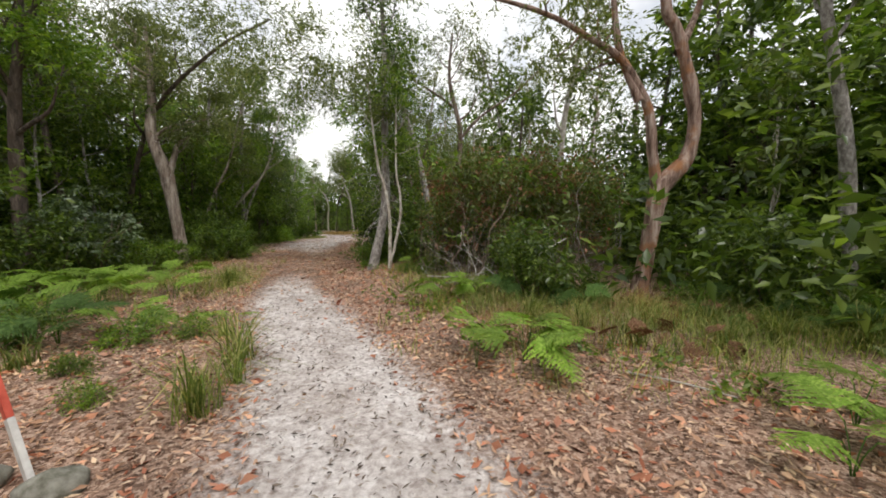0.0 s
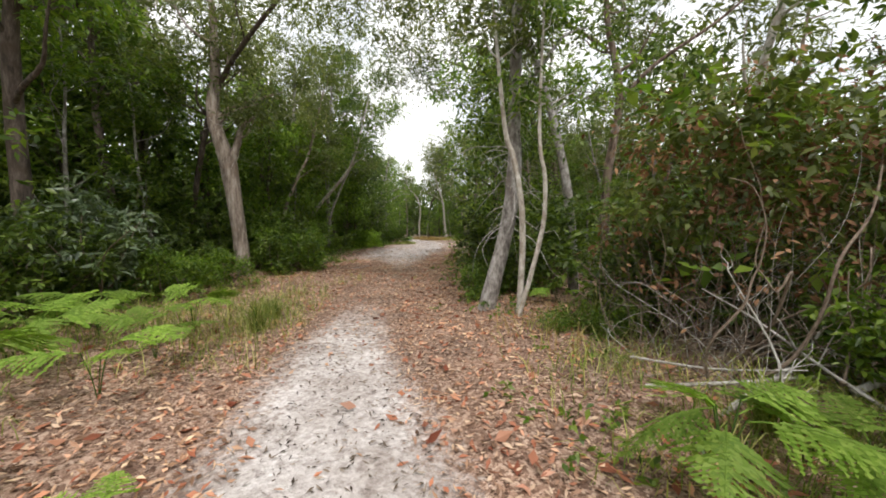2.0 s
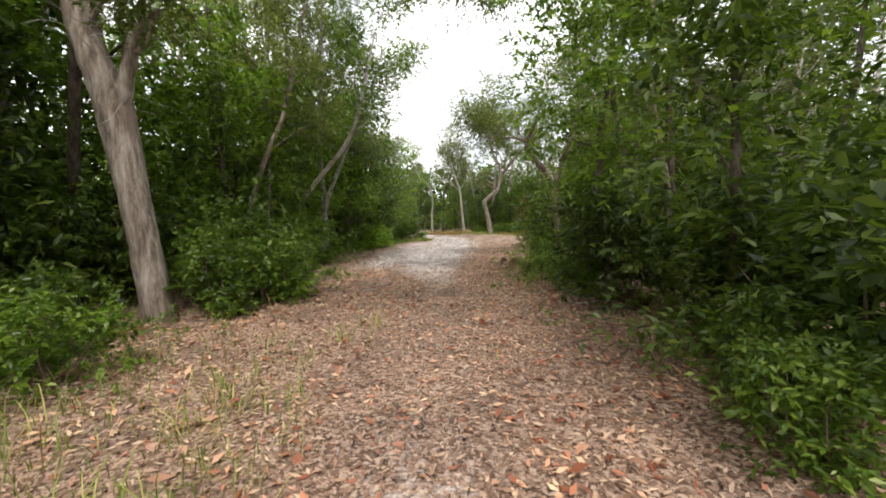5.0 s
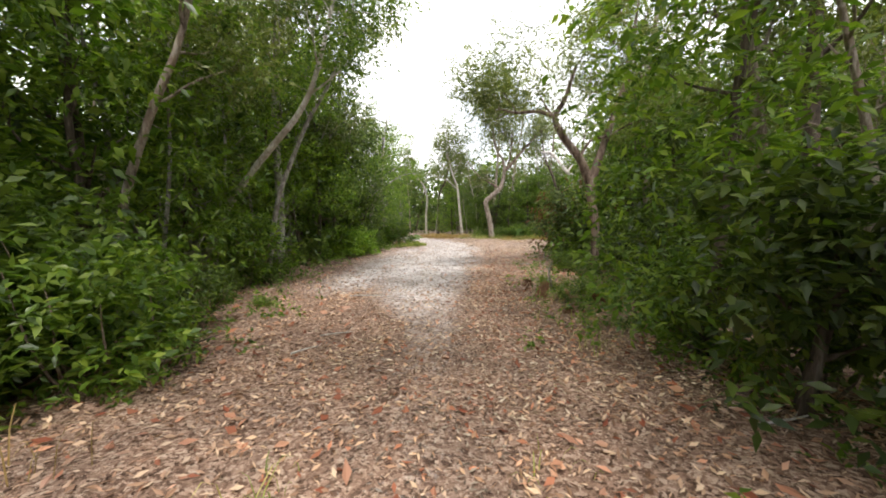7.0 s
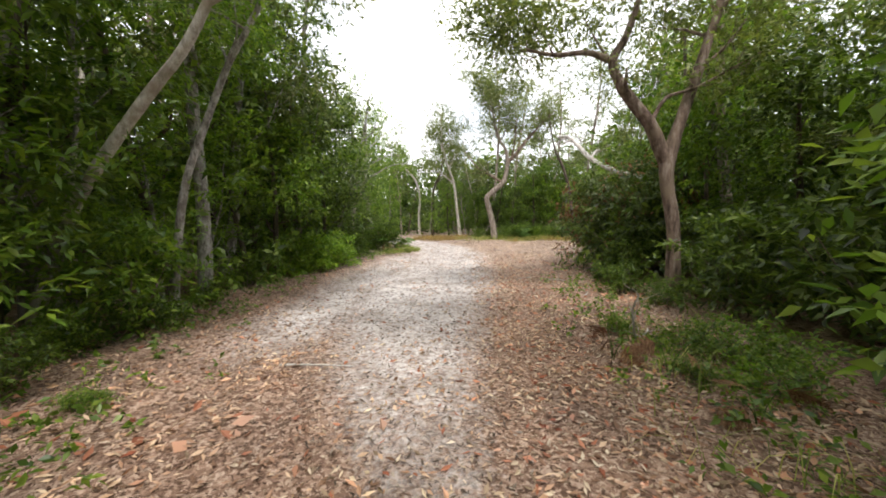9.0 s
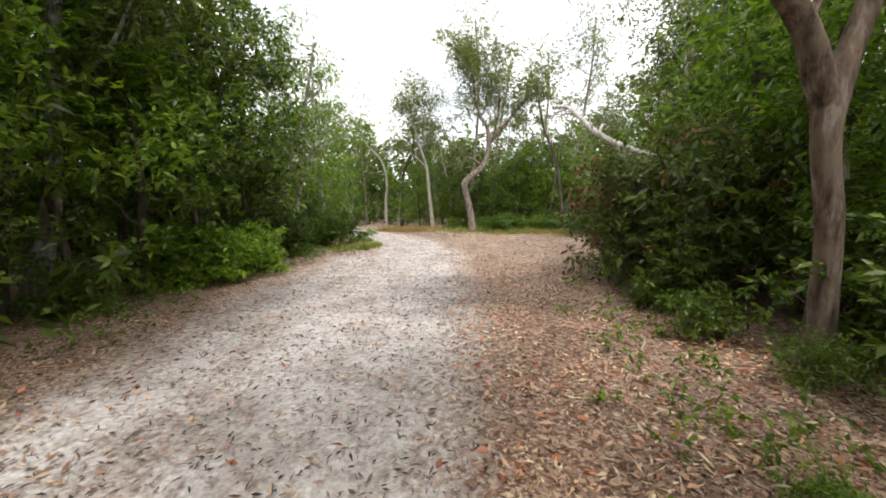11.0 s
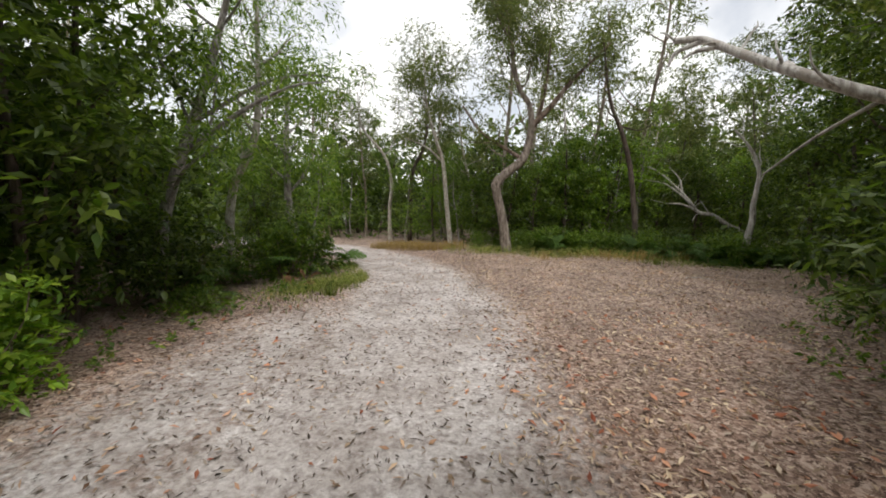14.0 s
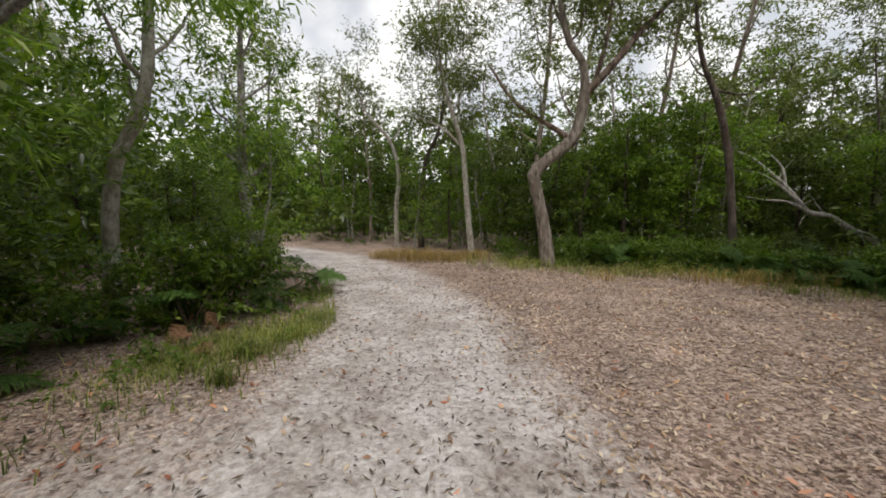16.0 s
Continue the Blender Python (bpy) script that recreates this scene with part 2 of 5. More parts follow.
def right_edge(y):
    return np.interp(y, RIGHT_Y, RIGHT_X)


def tread_far(x, y):
    """Distance from the tread's centre line over its half width, for arrays of places."""
    x, y = np.asarray(x, float), np.asarray(y, float)
    best = np.full(x.shape, 99.0)
    for (ax, ay, aw), (bx, by, bw) in zip(TREAD[:-1], TREAD[1:]):
        dx, dy = bx - ax, by - ay
        u = np.clip(((x - ax) * dx + (y - ay) * dy) / (dx * dx + dy * dy), 0, 1)
        best = np.minimum(best, np.hypot(x - ax - u * dx, y - ay - u * dy) / (aw + u * (bw - aw)))
    return best


def lift(x, y):
    """Height of the ground."""
    x, y = np.asarray(x, float), np.asarray(y, float)
    z = 0.03 * np.sin(0.9 * x + 0.4 * y) * np.cos(0.7 * y - 0.3 * x) + 0.02 * np.sin(2.3 * x - 1.1 * y) + 0.012 * np.sin(5.1 * x + 3.7 * y) * np.sin(4.3 * y)
    bank = 0.24 * np.clip((x + 0.9) / 1.2, 0, 1) * np.exp(-(((y - 8.0) / 2.8) ** 2)) * np.clip((9 - x) / 4, 0, 1)
    return bank + z * np.clip(tread_far(x, y) * 0.5, 0.25, 1.0) + 0.05 * np.clip(tread_far(x, y) * 0.35 - 0.5, 0, 1) - 0.03


# ---- mesh tools ----
def np_mesh(name, verts, faces, mat, smooth=True):
    verts, faces = np.asarray(verts, np.float32), np.asarray(faces, np.int32)
    me, k = bpy.data.meshes.new(name), faces.shape[1]
    me.vertices.add(len(verts))
    me.vertices.foreach_set("co", verts.ravel())
    me.loops.add(faces.size)
    me.loops.foreach_set("vertex_index", faces.ravel())
    me.polygons.add(len(faces))
    me.polygons.foreach_set("loop_start", np.arange(0, faces.size, k, dtype=np.int32))
    me.polygons.foreach_set("use_smooth", np.full(len(faces), smooth))
    me.update(calc_edges=True)
    me.materials.append(mat)
    return me


def part(name, me, parent=None, label="", at=None):
    ob = new(name, me)
    if parent:
        ob.parent = parent
    if at is not None:
        ob.matrix_basis = at
    if label:
        ob["label"] = label
    return ob


def thing(name, label, category, group="", at=None, kind=""):
    return tagged(part(name, None, at=at), label, category, group, kind)


def unit(v):
    return v / np.maximum(np.linalg.norm(v, axis=-1, keepdims=True), 1e-9)


def spline(pts, per=4):
    """A smooth line through points (with radius as fourth value)."""
    p = np.asarray(pts, float)
    q = np.vstack([2 * p[0] - p[1], p, 2 * p[-1] - p[-2]])
    out = []
    for i in range(1, len(q) - 2):
        for u in np.arange(per) / per:
            a, b, c, d = q[i - 1], q[i], q[i + 1], q[i + 2]
            out.append(0.5 * (2 * b + (c - a) * u + (2 * a - 5 * b + 4 * c - d) * u**2 + (3 * b - a - 3 * c + d) * u**3))
    return np.vstack([out, p[-1:]])


def tube(line, sides=8, rough=0.0, rng=None):
    """Vertices and quads of a round limb along a line of x, y, z, radius; rough: unevenness of its outline."""
    line = np.asarray(line, float)
    n = len(line)
    way = unit(np.gradient(line[:, :3], axis=0))
    ref = np.where(np.abs(way[:, 2:3]) > 0.95, [[1.0, 0, 0]], [[0, 0, 1.0]])
    a = unit(np.cross(way, ref))
    for i in range(1, n):
        a[i] = unit(a[i - 1] - way[i] * (a[i - 1] @ way[i]))
    b = np.cross(way, a)
    ang = np.arange(sides) * 2 * np.pi / sides
    r = np.abs(line[:, 3])[:, None] * np.ones(sides)
    if rough:
        r = r * (1 + rough * rng.normal(size=(1, sides)) + 0.6 * rough * rng.normal(size=(n, sides)))
    v = line[:, None, :3] + r[..., None] * (np.cos(ang)[None, :, None] * a[:, None] + np.sin(ang)[None, :, None] * b[:, None])
    i, j = np.meshgrid(np.arange(n - 1), np.arange(sides), indexing="ij")
    f = np.stack([i * sides + j, i * sides + (j + 1) % sides, (i + 1) * sides + (j + 1) % sides, (i + 1) * sides + j], -1).reshape(-1, 4)
    return v.reshape(-1, 3), f


def joined(pieces):
    vs, fs, n = [], [], 0
    for v, f in pieces:
        vs.append(v)
        fs.append(f + n)
        n += len(v)
    return np.vstack(vs), np.vstack(fs)


def leaves(base, axis, normal, length, width, fold=0.12, droop=0.1):
    """Folded pointed leaves: two triangles each, on a shared midrib."""
    axis = unit(axis)
    side = unit(np.cross(axis, normal))
    up = np.cross(side, axis)
    L, W = np.asarray(length)[:, None], np.asarray(width)[:, None]
    mid = base + axis * L * 0.42
    v = np.stack([base, mid + side * W / 2 + up * W * fold, base + axis * L - np.array([0, 0, 1.0]) * L * droop, mid - side * W / 2 + up * W * fold], 1)
    k = np.arange(len(base))[:, None] * 4
    f = np.stack([k + [0, 1, 2], k + [0, 2, 3]], 1).reshape(-1, 3)
    return v.reshape(-1, 3), f


def sprays(rng, centres, radius, count, per, size, slim=0.35, hang=0.15, flat=0.5, reach=0.32):
    """Leaves in sprigs round clump centres. count: sprigs a clump; per: leaves a sprig; size: leaf length."""
    centres = np.asarray(centres, float)
    c = np.repeat(centres, count, axis=0)
    rad = np.repeat(np.broadcast_to(radius, (len(centres),)), count)[:, None]
    d = unit(rng.normal(size=c.shape)) * [1, 1, flat]
    start = c + d * rad * (rng.random((len(c), 1)) ** 0.5) * 0.85
    way = unit(d + 0.7 * rng.normal(size=c.shape) + [0, 0, 0.15 - hang])
    run = reach * (0.5 + rng.random((len(c), 1)))
    k = (np.arange(per) + 0.5) / per
    base = (start[:, None] + way[:, None] * (run * k)[..., None] - np.array([0, 0, 1.0]) * hang * ((run * k) ** 2)[..., None]).reshape(-1, 3)
    w = np.repeat(way, per, axis=0)
    out = unit(0.6 * w + 0.9 * unit(rng.normal(size=w.shape)) * [1, 1, 0.6] + [0, 0, -0.6 * hang])
    nrm = unit(rng.normal(size=w.shape) * 0.6 + [0, 0, 1.0])
    L = size * rng.uniform(0.6, 1.25, len(base))
    return leaves(base, out, nrm, L, L * slim * rng.uniform(0.8, 1.2, len(base)))


# ---- ground ----
def axis_steps(lo, hi, fine_lo, fine_hi, step):
    mid = np.arange(fine_lo, fine_hi + step / 2, step)
    grow = step * 1.0
    up, down, x = [], [], fine_hi
    while x < hi:
        grow *= 1.22
        x += grow
        up.append(x)
    grow, x = step * 1.0, fine_lo
    while x > lo:
        grow *= 1.22
        x -= grow
        down.append(x)
    return np.array(down[::-1] + list(mid) + up)


gx, gy = axis_steps(-900, 900, -11, 6, 0.13), axis_steps(-900, 900, -4, 39, 0.13)
GX, GY = np.meshgrid(gx, gy)
gz = lift(GX, GY)
gz = gz + np.where((GX > -12) & (GX < 7) & (GY > -5) & (GY < 40), np.random.default_rng(5).normal(size=gz.shape) * 0.006, 0)
gi, gj = np.meshgrid(np.arange(len(gy) - 1), np.arange(len(gx) - 1), indexing="ij")
nx = len(gx)
gf = np.stack([gi * nx + gj, gi * nx + gj + 1, (gi + 1) * nx + gj + 1, (gi + 1) * nx + gj], -1).reshape(-1, 4)
gme = np_mesh("ground", np.stack([GX, GY, gz], -1).reshape(-1, 3), gf, M_GROUND)
att = gme.attributes.new("sand", "FLOAT", "POINT")
far = tread_far(GX, GY).ravel()
bare = np.clip(1.35 - far * 0.68, 0, 1)
# leaf fall hides most of the sand under the closed trees
cover = np.interp(GY.ravel(), (4, 6.3, 8.2, 9.5, 13.5, 15.5, 18.5, 21.5), (0.02, 0.28, 0.62, 0.84, 0.8, 0.62, 0.26, 0.0))
# pale sand spreads out beside the tread in the wider part of the strip
spread = np.clip(1 - np.abs(GX.ravel() - np.interp(GY.ravel(), (18, 22, 30), (-6.4, -6.9, -7.5))) / 1.6, 0, 1) * np.interp(GY.ravel(), (16, 18.5, 26.5, 29), (0, 0.8, 0.75, 0.1))
att.data.foreach_set("value", np.clip(np.maximum(bare - cover, spread), 0, 1).astype(np.float32))
dryness = gme.attributes.new("dry", "FLOAT", "POINT")
dryness.data.foreach_set("value", np.interp(GY.ravel(), (21, 29), (0, 1)).astype(np.float32))
tagged(new("ground", gme), "pale sandy forest floor with brown leaf mould", "ground", kind="structure")


# ---- leaf litter, twigs and grass: uncountable ----
def scatter(rng, n, lo, hi):
    return rng.uniform(lo[0], hi[0], n), rng.uniform(lo[1], hi[1], n)


def litter(name, seed, n, size, mat, slim, keep, label, lo=(-10, -3), hi=(6, 38)):
    rng = np.random.default_rng(seed)
    x, y = scatter(rng, n, lo, hi)
    ok = keep(x, y, rng.random(n)) & (x > left_edge(y) - 1.2) & (x < right_edge(y) + 1.2)
    x, y = x[ok], y[ok]
    L = size * rng.uniform(0.5, 1.3, len(x))
    a = rng.uniform(0, 2 * np.pi, len(x))
    tilt = rng.normal(0, 0.3, len(x))
    axis = np.stack([np.cos(a), np.sin(a), tilt], -1)
    nrm = unit(np.stack([rng.normal(0, 0.5, len(x)), rng.normal(0, 0.5, len(x)), np.ones(len(x))], -1))
    base = np.stack([x, y, lift(x, y) + 0.012 + 0.01 * rng.random(len(x)) + np.abs(tilt) * L * 0.3], -1)
    v, f = leaves(base, axis, nrm, L, L * slim * rng.uniform(0.7, 1.2, len(x)), rng.uniform(-0.3, 0.3, (len(x), 1)), 0.02)
    return tagged(new(name, np_mesh(name, v, f, mat, False)), label, "leaf litter", kind="stuff")


def beside(x, y, r):
    f = tread_far(x, y)
    closed = np.interp(y, (5.5, 8, 9.5, 14, 15.5, 18.5, 21.5), (0, 0.5, 1.0, 1.0, 0.7, 0.4, 0.05))
    return r < np.where(f < 0.85, 0.03 + closed * 0.45, np.clip((f - 0.75) * 1.6, 0.1, 1.0) * np.where(x < -6, 0.6, 1))


def on_tread(x, y, r):
    return (tread_far(x, y) < 1.25) & (r < 0.8)


litter("leaf_litter", 11, 140000, 0.075, L_LITTER, 0.34, lambda x, y, r: beside(x, y, r) & ((y < 19) | (r * 3 % 1 < 0.15)), "dry brown fallen leaves covering the forest floor")
litter("rust_leaf_litter", 12, 46000, 0.08, L_RUST, 0.42, lambda x, y, r: beside(x, y, r) & ((x > -3 - y * 0.08) | (r < 0.15)) & (r < np.interp(y, (1, 8, 14, 17, 22, 26, 29), (0.95, 0.6, 0.45, 1, 0.9, 0.35, 0.02))), "rust-red fallen leaves beside the sandy track")
litter("broad_leaf_litter", 15, 9000, 0.125, L_RUST, 0.5, lambda x, y, r: beside(x, y, r) & (y < 16), "large flat reddish fallen leaves beside the track")
litter("tan_leaf_litter", 14, 130000, 0.068, L_TAN, 0.32, lambda x, y, r: beside(x, y, r) & (y > 13) & ((x > -4.6 - np.clip(y - 24, 0, 9) * 0.25) | (r < 0.12)), "dry tan fallen leaves spread over the clearing")
litter("grey_leaf_litter", 13, 140000, 0.056, L_GREYLIT, 0.27, lambda x, y, r: on_tread(x, y, r) | ((x < -5) & (y > 17) & (r < 0.75)), "narrow weathered grey leaves strewn on sand")


def blades(rng, x, y, height, width, lean=0.5):
    n = len(x)
    a = rng.uniform(0, 2 * np.pi, n)
    h = height * rng.uniform(0.5, 1.2, n)
    out = np.stack([np.cos(a), np.sin(a), 0 * a], -1)
    side = np.stack([-np.sin(a), np.cos(a), 0 * a], -1) * (width * rng.uniform(0.6, 1.3, n))[:, None] / 2
    b = np.stack([x, y, lift(x, y) - 0.01], -1)
    bend = (lean * rng.uniform(0.2, 1.3, n))[:, None]
    up = np.array([0, 0, 1.0])
    m1 = b + up * h[:, None] * 0.5 + out * h[:, None] * 0.18 * bend
    m2 = b + up * h[:, None] * (0.86 - 0.1 * bend) + out * h[:, None] * 0.5 * bend
    tip = b + up * h[:, None] * (1.0 - 0.35 * bend) + out * h[:, None] * 0.95 * bend
    v = np.stack([b - side, b + side, m1 + side * 0.9, m1 - side * 0.9, m2 + side * 0.6, m2 - side * 0.6, tip], 1).reshape(-1, 3)
    k = np.arange(n)[:, None] * 7
    f = np.concatenate([k + t for t in ([0, 1, 2], [0, 2, 3], [3, 2, 4], [3, 4, 5], [5, 4, 6])], 1).reshape(-1, 3)
    return v, f


def grass(name, seed, patches, mat, height, width, label, lean=0.6):
    """patches: x, y, spread x, spread y, blades."""
    rng = np.random.default_rng(seed)
    xs, ys = [], []
    for px, py, sx, sy, n in patches:
        k = max(1, n // 14)
        cx, cy = rng.normal(px, sx, k), rng.normal(py, sy, k)
        xs.append(np.repeat(cx, 14) + rng.normal(0, 0.16, k * 14))
        ys.append(np.repeat(cy, 14) + rng.normal(0, 0.16, k * 14))
    x, y = np.concatenate(xs), np.concatenate(ys)
    ok = tread_far(x, y) > 1.25
    v, f = blades(rng, x[ok], y[ok], height, width, lean)
    return tagged(new(name, np_mesh(name, v, f, mat)), label, "grass", kind="stuff")


grass("wild_grass", 21, [(-4.4, 9.2, 0.9, 1.5, 240), (-3.6, 6.8, 0.8, 0.8, 660), (-5.6, 6.5, 1.0, 1.2, 880), (-4.8, 3.5, 1.2, 1.2, 550), (4.8, 2.8, 1.0, 0.8, 825),
                         (6.2, 2.2, 1.4, 0.9, 880), (2.9, 4.2, 0.9, 0.7, 715), (2.0, 6.0, 0.6, 0.8, 495),
                         (-5.2, 36.3, 1.0, 0.4, 660), (-1.5, 35.9, 2.0, 0.35, 880), (-1.7, 17.2, 0.4, 1.0, 275)],
      L_GRASS, 0.34, 0.008, "green wild grass growing beside the sandy track", 1.5)
grass("short_grass", 23, [(-8.3, 29.0, 0.35, 0.6, 2600), (-7.9, 30.4, 0.25, 0.5, 1500), (-8.7, 31.8, 0.3, 0.5, 900), (-1.8, 35.5, 1.8, 0.3, 2200), (0.8, 34.2, 0.7, 0.4, 900), (-3.6, 9.4, 0.6, 1.2, 500), (-4.3, 7.0, 1.2, 1.2, 1500)],
      L_GRASS, 0.16, 0.008, "short soft green grass at the bend of the track", 1.1)
grass("bank_grass", 24, [(6.4, 3.3, 1.1, 0.6, 2600), (7.8, 2.9, 0.9, 0.7, 1800), (4.2, 4.2, 0.9, 0.5, 1600), (2.9, 4.9, 0.5, 0.5, 900), (9.0, 3.4, 0.8, 0.8, 1200)], L_GRASS, 0.3, 0.009, "lush green grass on the bank under trees", 1.5)
grass("dry_grass", 22, [(-4.4, 8.8, 0.8, 1.4, 140), (-8.0, 37.2, 0.9, 0.35, 1800), (-9.2, 36.6, 0.8, 0.3, 800), (1.0, 7.3, 0.4, 0.7, 120), (5.3, 3.6, 0.6, 0.5, 700), (3.4, 3.2, 0.8, 0.5, 500),
                        (-0.5, 34.9, 1.6, 0.3, 900)], L_STRAW, 0.36, 0.009, "straw-coloured dry grass at the track's edge", 0.9)


# ---- trees ----
def bough(rng, start, way, length, r0, rise=0.25, bends=4, wild=0.25):
    """The line of a limb that grows from start."""
    p, out = np.array(start, float), []
    d = unit(np.array(way, float))
    for k in range(bends + 1):
        out.append([*p, r0 * (1 - 0.75 * k / bends)])
        d = unit(d + wild * rng.normal(size=3) + [0, 0, rise])
        p = p + d * length / bends
    return np.array(out)


def build_tree(name, label, seed, trunk, bark, leaf, limbs=(), auto=6, low=0.35, limb_len=2.0, clump=0.75, sprigs=26, per=7, size=0.11, slim=0.35, hang=0.12,
               group="forest trees", extra=(), sides=10, category="tree", twig_each=3, rough=0.05, at=None, limb_bark=None):
    """trunk: points x, y, z, radius from the ground up; limbs: more such lines; auto: limbs grown by chance; extra: more clump centres."""
    rng = np.random.default_rng(seed)
    line = spline(trunk)
    tree = thing(name, label, category, group, at)
    part("trunk", np_mesh("trunk", *tube(line, sides, rough, rng), bark), tree)
    ends, boughs = [], [spline(b) for b in limbs]
    h0, h1 = line[0, 2], line[-1, 2]
    for k in range(auto):
        z = h0 + (h1 - h0) * (low + (0.97 - low) * (k + rng.random()) / max(auto, 1))
        i = int(np.argmin(np.abs(line[:, 2] - z)))
        a = k * 2.4 + rng.uniform(-0.5, 0.5)
        boughs.append(spline(bough(rng, line[i, :3], (math.cos(a), math.sin(a), rng.uniform(0.2, 0.9)), limb_len * rng.uniform(0.6, 1.1) * (1.1 - 0.5 * (z - h0) / (h1 - h0)), line[i, 3] * 0.5), 3))
    twigs = []
    for b in boughs:
        part("limb", np_mesh("limb", *tube(b, 6, rough, rng), limb_bark or bark), tree)
        n = len(b)
        for k in range(twig_each):
            i = int(rng.integers(n // 3, n))
            w = unit(b[min(i + 1, n - 1), :3] - b[i - 1, :3]) + 0.8 * rng.normal(size=3)
            t = bough(rng, b[i, :3], w, rng.uniform(0.4, 0.9) * limb_len * 0.45, max(b[i, 3] * 0.5, 0.006), 0.15, 3)
            twigs.append(tube(t, 4))
            ends += [t[-1, :3], t[-2, :3]]
        ends.append(b[-1, :3])
    if twigs:
        tagged(part("twig_mass", np_mesh("twig_mass", *joined(twigs), limb_bark or bark), tree), kind="stuff")
    ends += [np.array(e, float) for e in extra]
    if ends and sprigs:
        v, f = sprays(rng, ends, clump * rng.uniform(0.65, 1.2, len(ends)), sprigs, per, size, slim, hang)
        tagged(part("crown", np_mesh("crown", v, f, leaf), tree), kind="stuff")
    return tree


def stem(rng, height, r, lean=0.1, n=5, x=0.0, y=0.0):
    p, out = np.array([x, y, -0.15]), []
    d = unit(np.array([rng.normal(0, lean), rng.normal(0, lean), 1.0]))
    for k in range(n + 1):
        out.append([*p, r * (1 - 0.7 * k / n) * (1.25 if k == 0 else 1)])
        p = p + d * (height + 0.15) / n
        d = unit(d + [rng.normal(0, lean), rng.normal(0, lean), 0.25])
    return np.array(out)


def build_shrub(name, label, seed, height, spread, leaf, bark, stems=7, clumps=26, sprigs=16, per=7, size=0.09, slim=0.4, clump=0.34, hang=0.1, group="undergrowth shrubs", at=None, low=0.1):
    rng = np.random.default_rng(seed)
    shrub = thing(name, label, "shrub", group, at)
    ends = []
    for k in range(stems):
        a = k * 2.4 + rng.uniform(-0.4, 0.4)
        b = spline(bough(rng, (0.08 * math.cos(a), 0.08 * math.sin(a), -0.08), (spread * math.cos(a) / height, spread * math.sin(a) / height, 1.0), height * rng.uniform(0.65, 1.0), 0.018, 0.1, 4, 0.18), 2)
        part("stem", np_mesh("stem", *tube(b, 5), bark), shrub)
        ends += [b[int(i), :3] for i in rng.integers(len(b) // 3, len(b), 2)]
    a, q, z = rng.uniform(0, 2 * np.pi, clumps), np.sqrt(rng.random(clumps)), rng.uniform(low, 1.0, clumps)
    wide = spread * np.sqrt(np.clip(1.05 - (z - 0.4) ** 2 * 1.6, 0.1, 1))
    ends += list(np.stack([np.cos(a) * q * wide, np.sin(a) * q * wide, z * height], -1))
    v, f = sprays(rng, ends, clump * rng.uniform(0.7, 1.2, len(ends)), sprigs, per, size, slim, hang, reach=0.22)
    tagged(part("foliage", np_mesh("foliage", v, f, leaf), shrub), kind="stuff")
    return shrub


def line4(points, r0, r1):
    """Points with a radius that tapers from r0 to r1."""
    n = len(points)
    return [(*p, r0 + (r1 - r0) * k / (n - 1)) for k, p in enumerate(points)]


def cloud(seed, centre, size, n):
    """Clump centres filling an ellipsoid."""
    rng = np.random.default_rng(seed)
    d = unit(rng.normal(size=(n, 3))) * (rng.random((n, 1)) ** 0.4)
    return list(np.array(centre) + d * size)


# the large paperbark with the twisted fork
build_tree("paperbark_tree", "large leaning paperbark tree with flaking pink-grey bark and twisted fork", 31,
           [(5.5, 4.6, -0.2, 0.2), (5.62, 4.6, 0.5, 0.14), (5.76, 4.6, 1.4, 0.132), (5.89, 4.6, 2.1, 0.155), (6.3, 4.58, 2.57, 0.125), (6.43, 4.58, 3.2, 0.092), (6.36, 4.58, 3.7, 0.115), (6.23, 4.58, 4.2, 0.09), (6.05, 4.6, 4.8, 0.085), (5.84, 4.6, 5.3, 0.08), (6.0, 4.7, 7.5, 0.05)],
           B_PAPER, L_GUM,
           limbs=[line4([(5.86, 4.6, 2.0), (5.71, 4.6, 2.72), (5.62, 4.6, 3.45), (5.15, 4.6, 4.25), (4.59, 4.6, 4.62), (3.81, 4.6, 5.03), (2.7, 4.7, 5.4)], 0.1, 0.03), line4([(5.45, 4.6, 3.6), (5.1, 4.7, 4.6), (5.0, 4.9, 6.4)], 0.09, 0.04),
                  line4([(6.1, 4.6, 4.4), (6.8, 5.2, 5.4), (7.2, 5.4, 6.6)], 0.08, 0.03)], auto=5, low=0.7, limb_len=2.4, clump=0.7, sprigs=20, size=0.1, rough=0.1, group="", twig_each=4, at=pose(-0.26, 0.15, -0.12) @ Matrix.Scale(1.076, 4))
build_tree("slender_tree", "slender grey-barked tree with lichen, a dead stick leaning on it", 32, [(8.8, 4.2, -0.2, 0.15), (8.84, 4.2, 0.65, 0.12), (8.77, 4.2, 1.4, 0.11), (8.69, 4.2, 2.4, 0.1), (8.5, 4.2, 3.4, 0.09), (8.3, 4.2, 4.2, 0.08), (8.1, 4.2, 5.1, 0.07), (8.0, 4.2, 7, 0.04)],
           B_GREY, L_GUM, auto=5, low=0.6, limb_len=1.6, clump=0.6, sprigs=14)
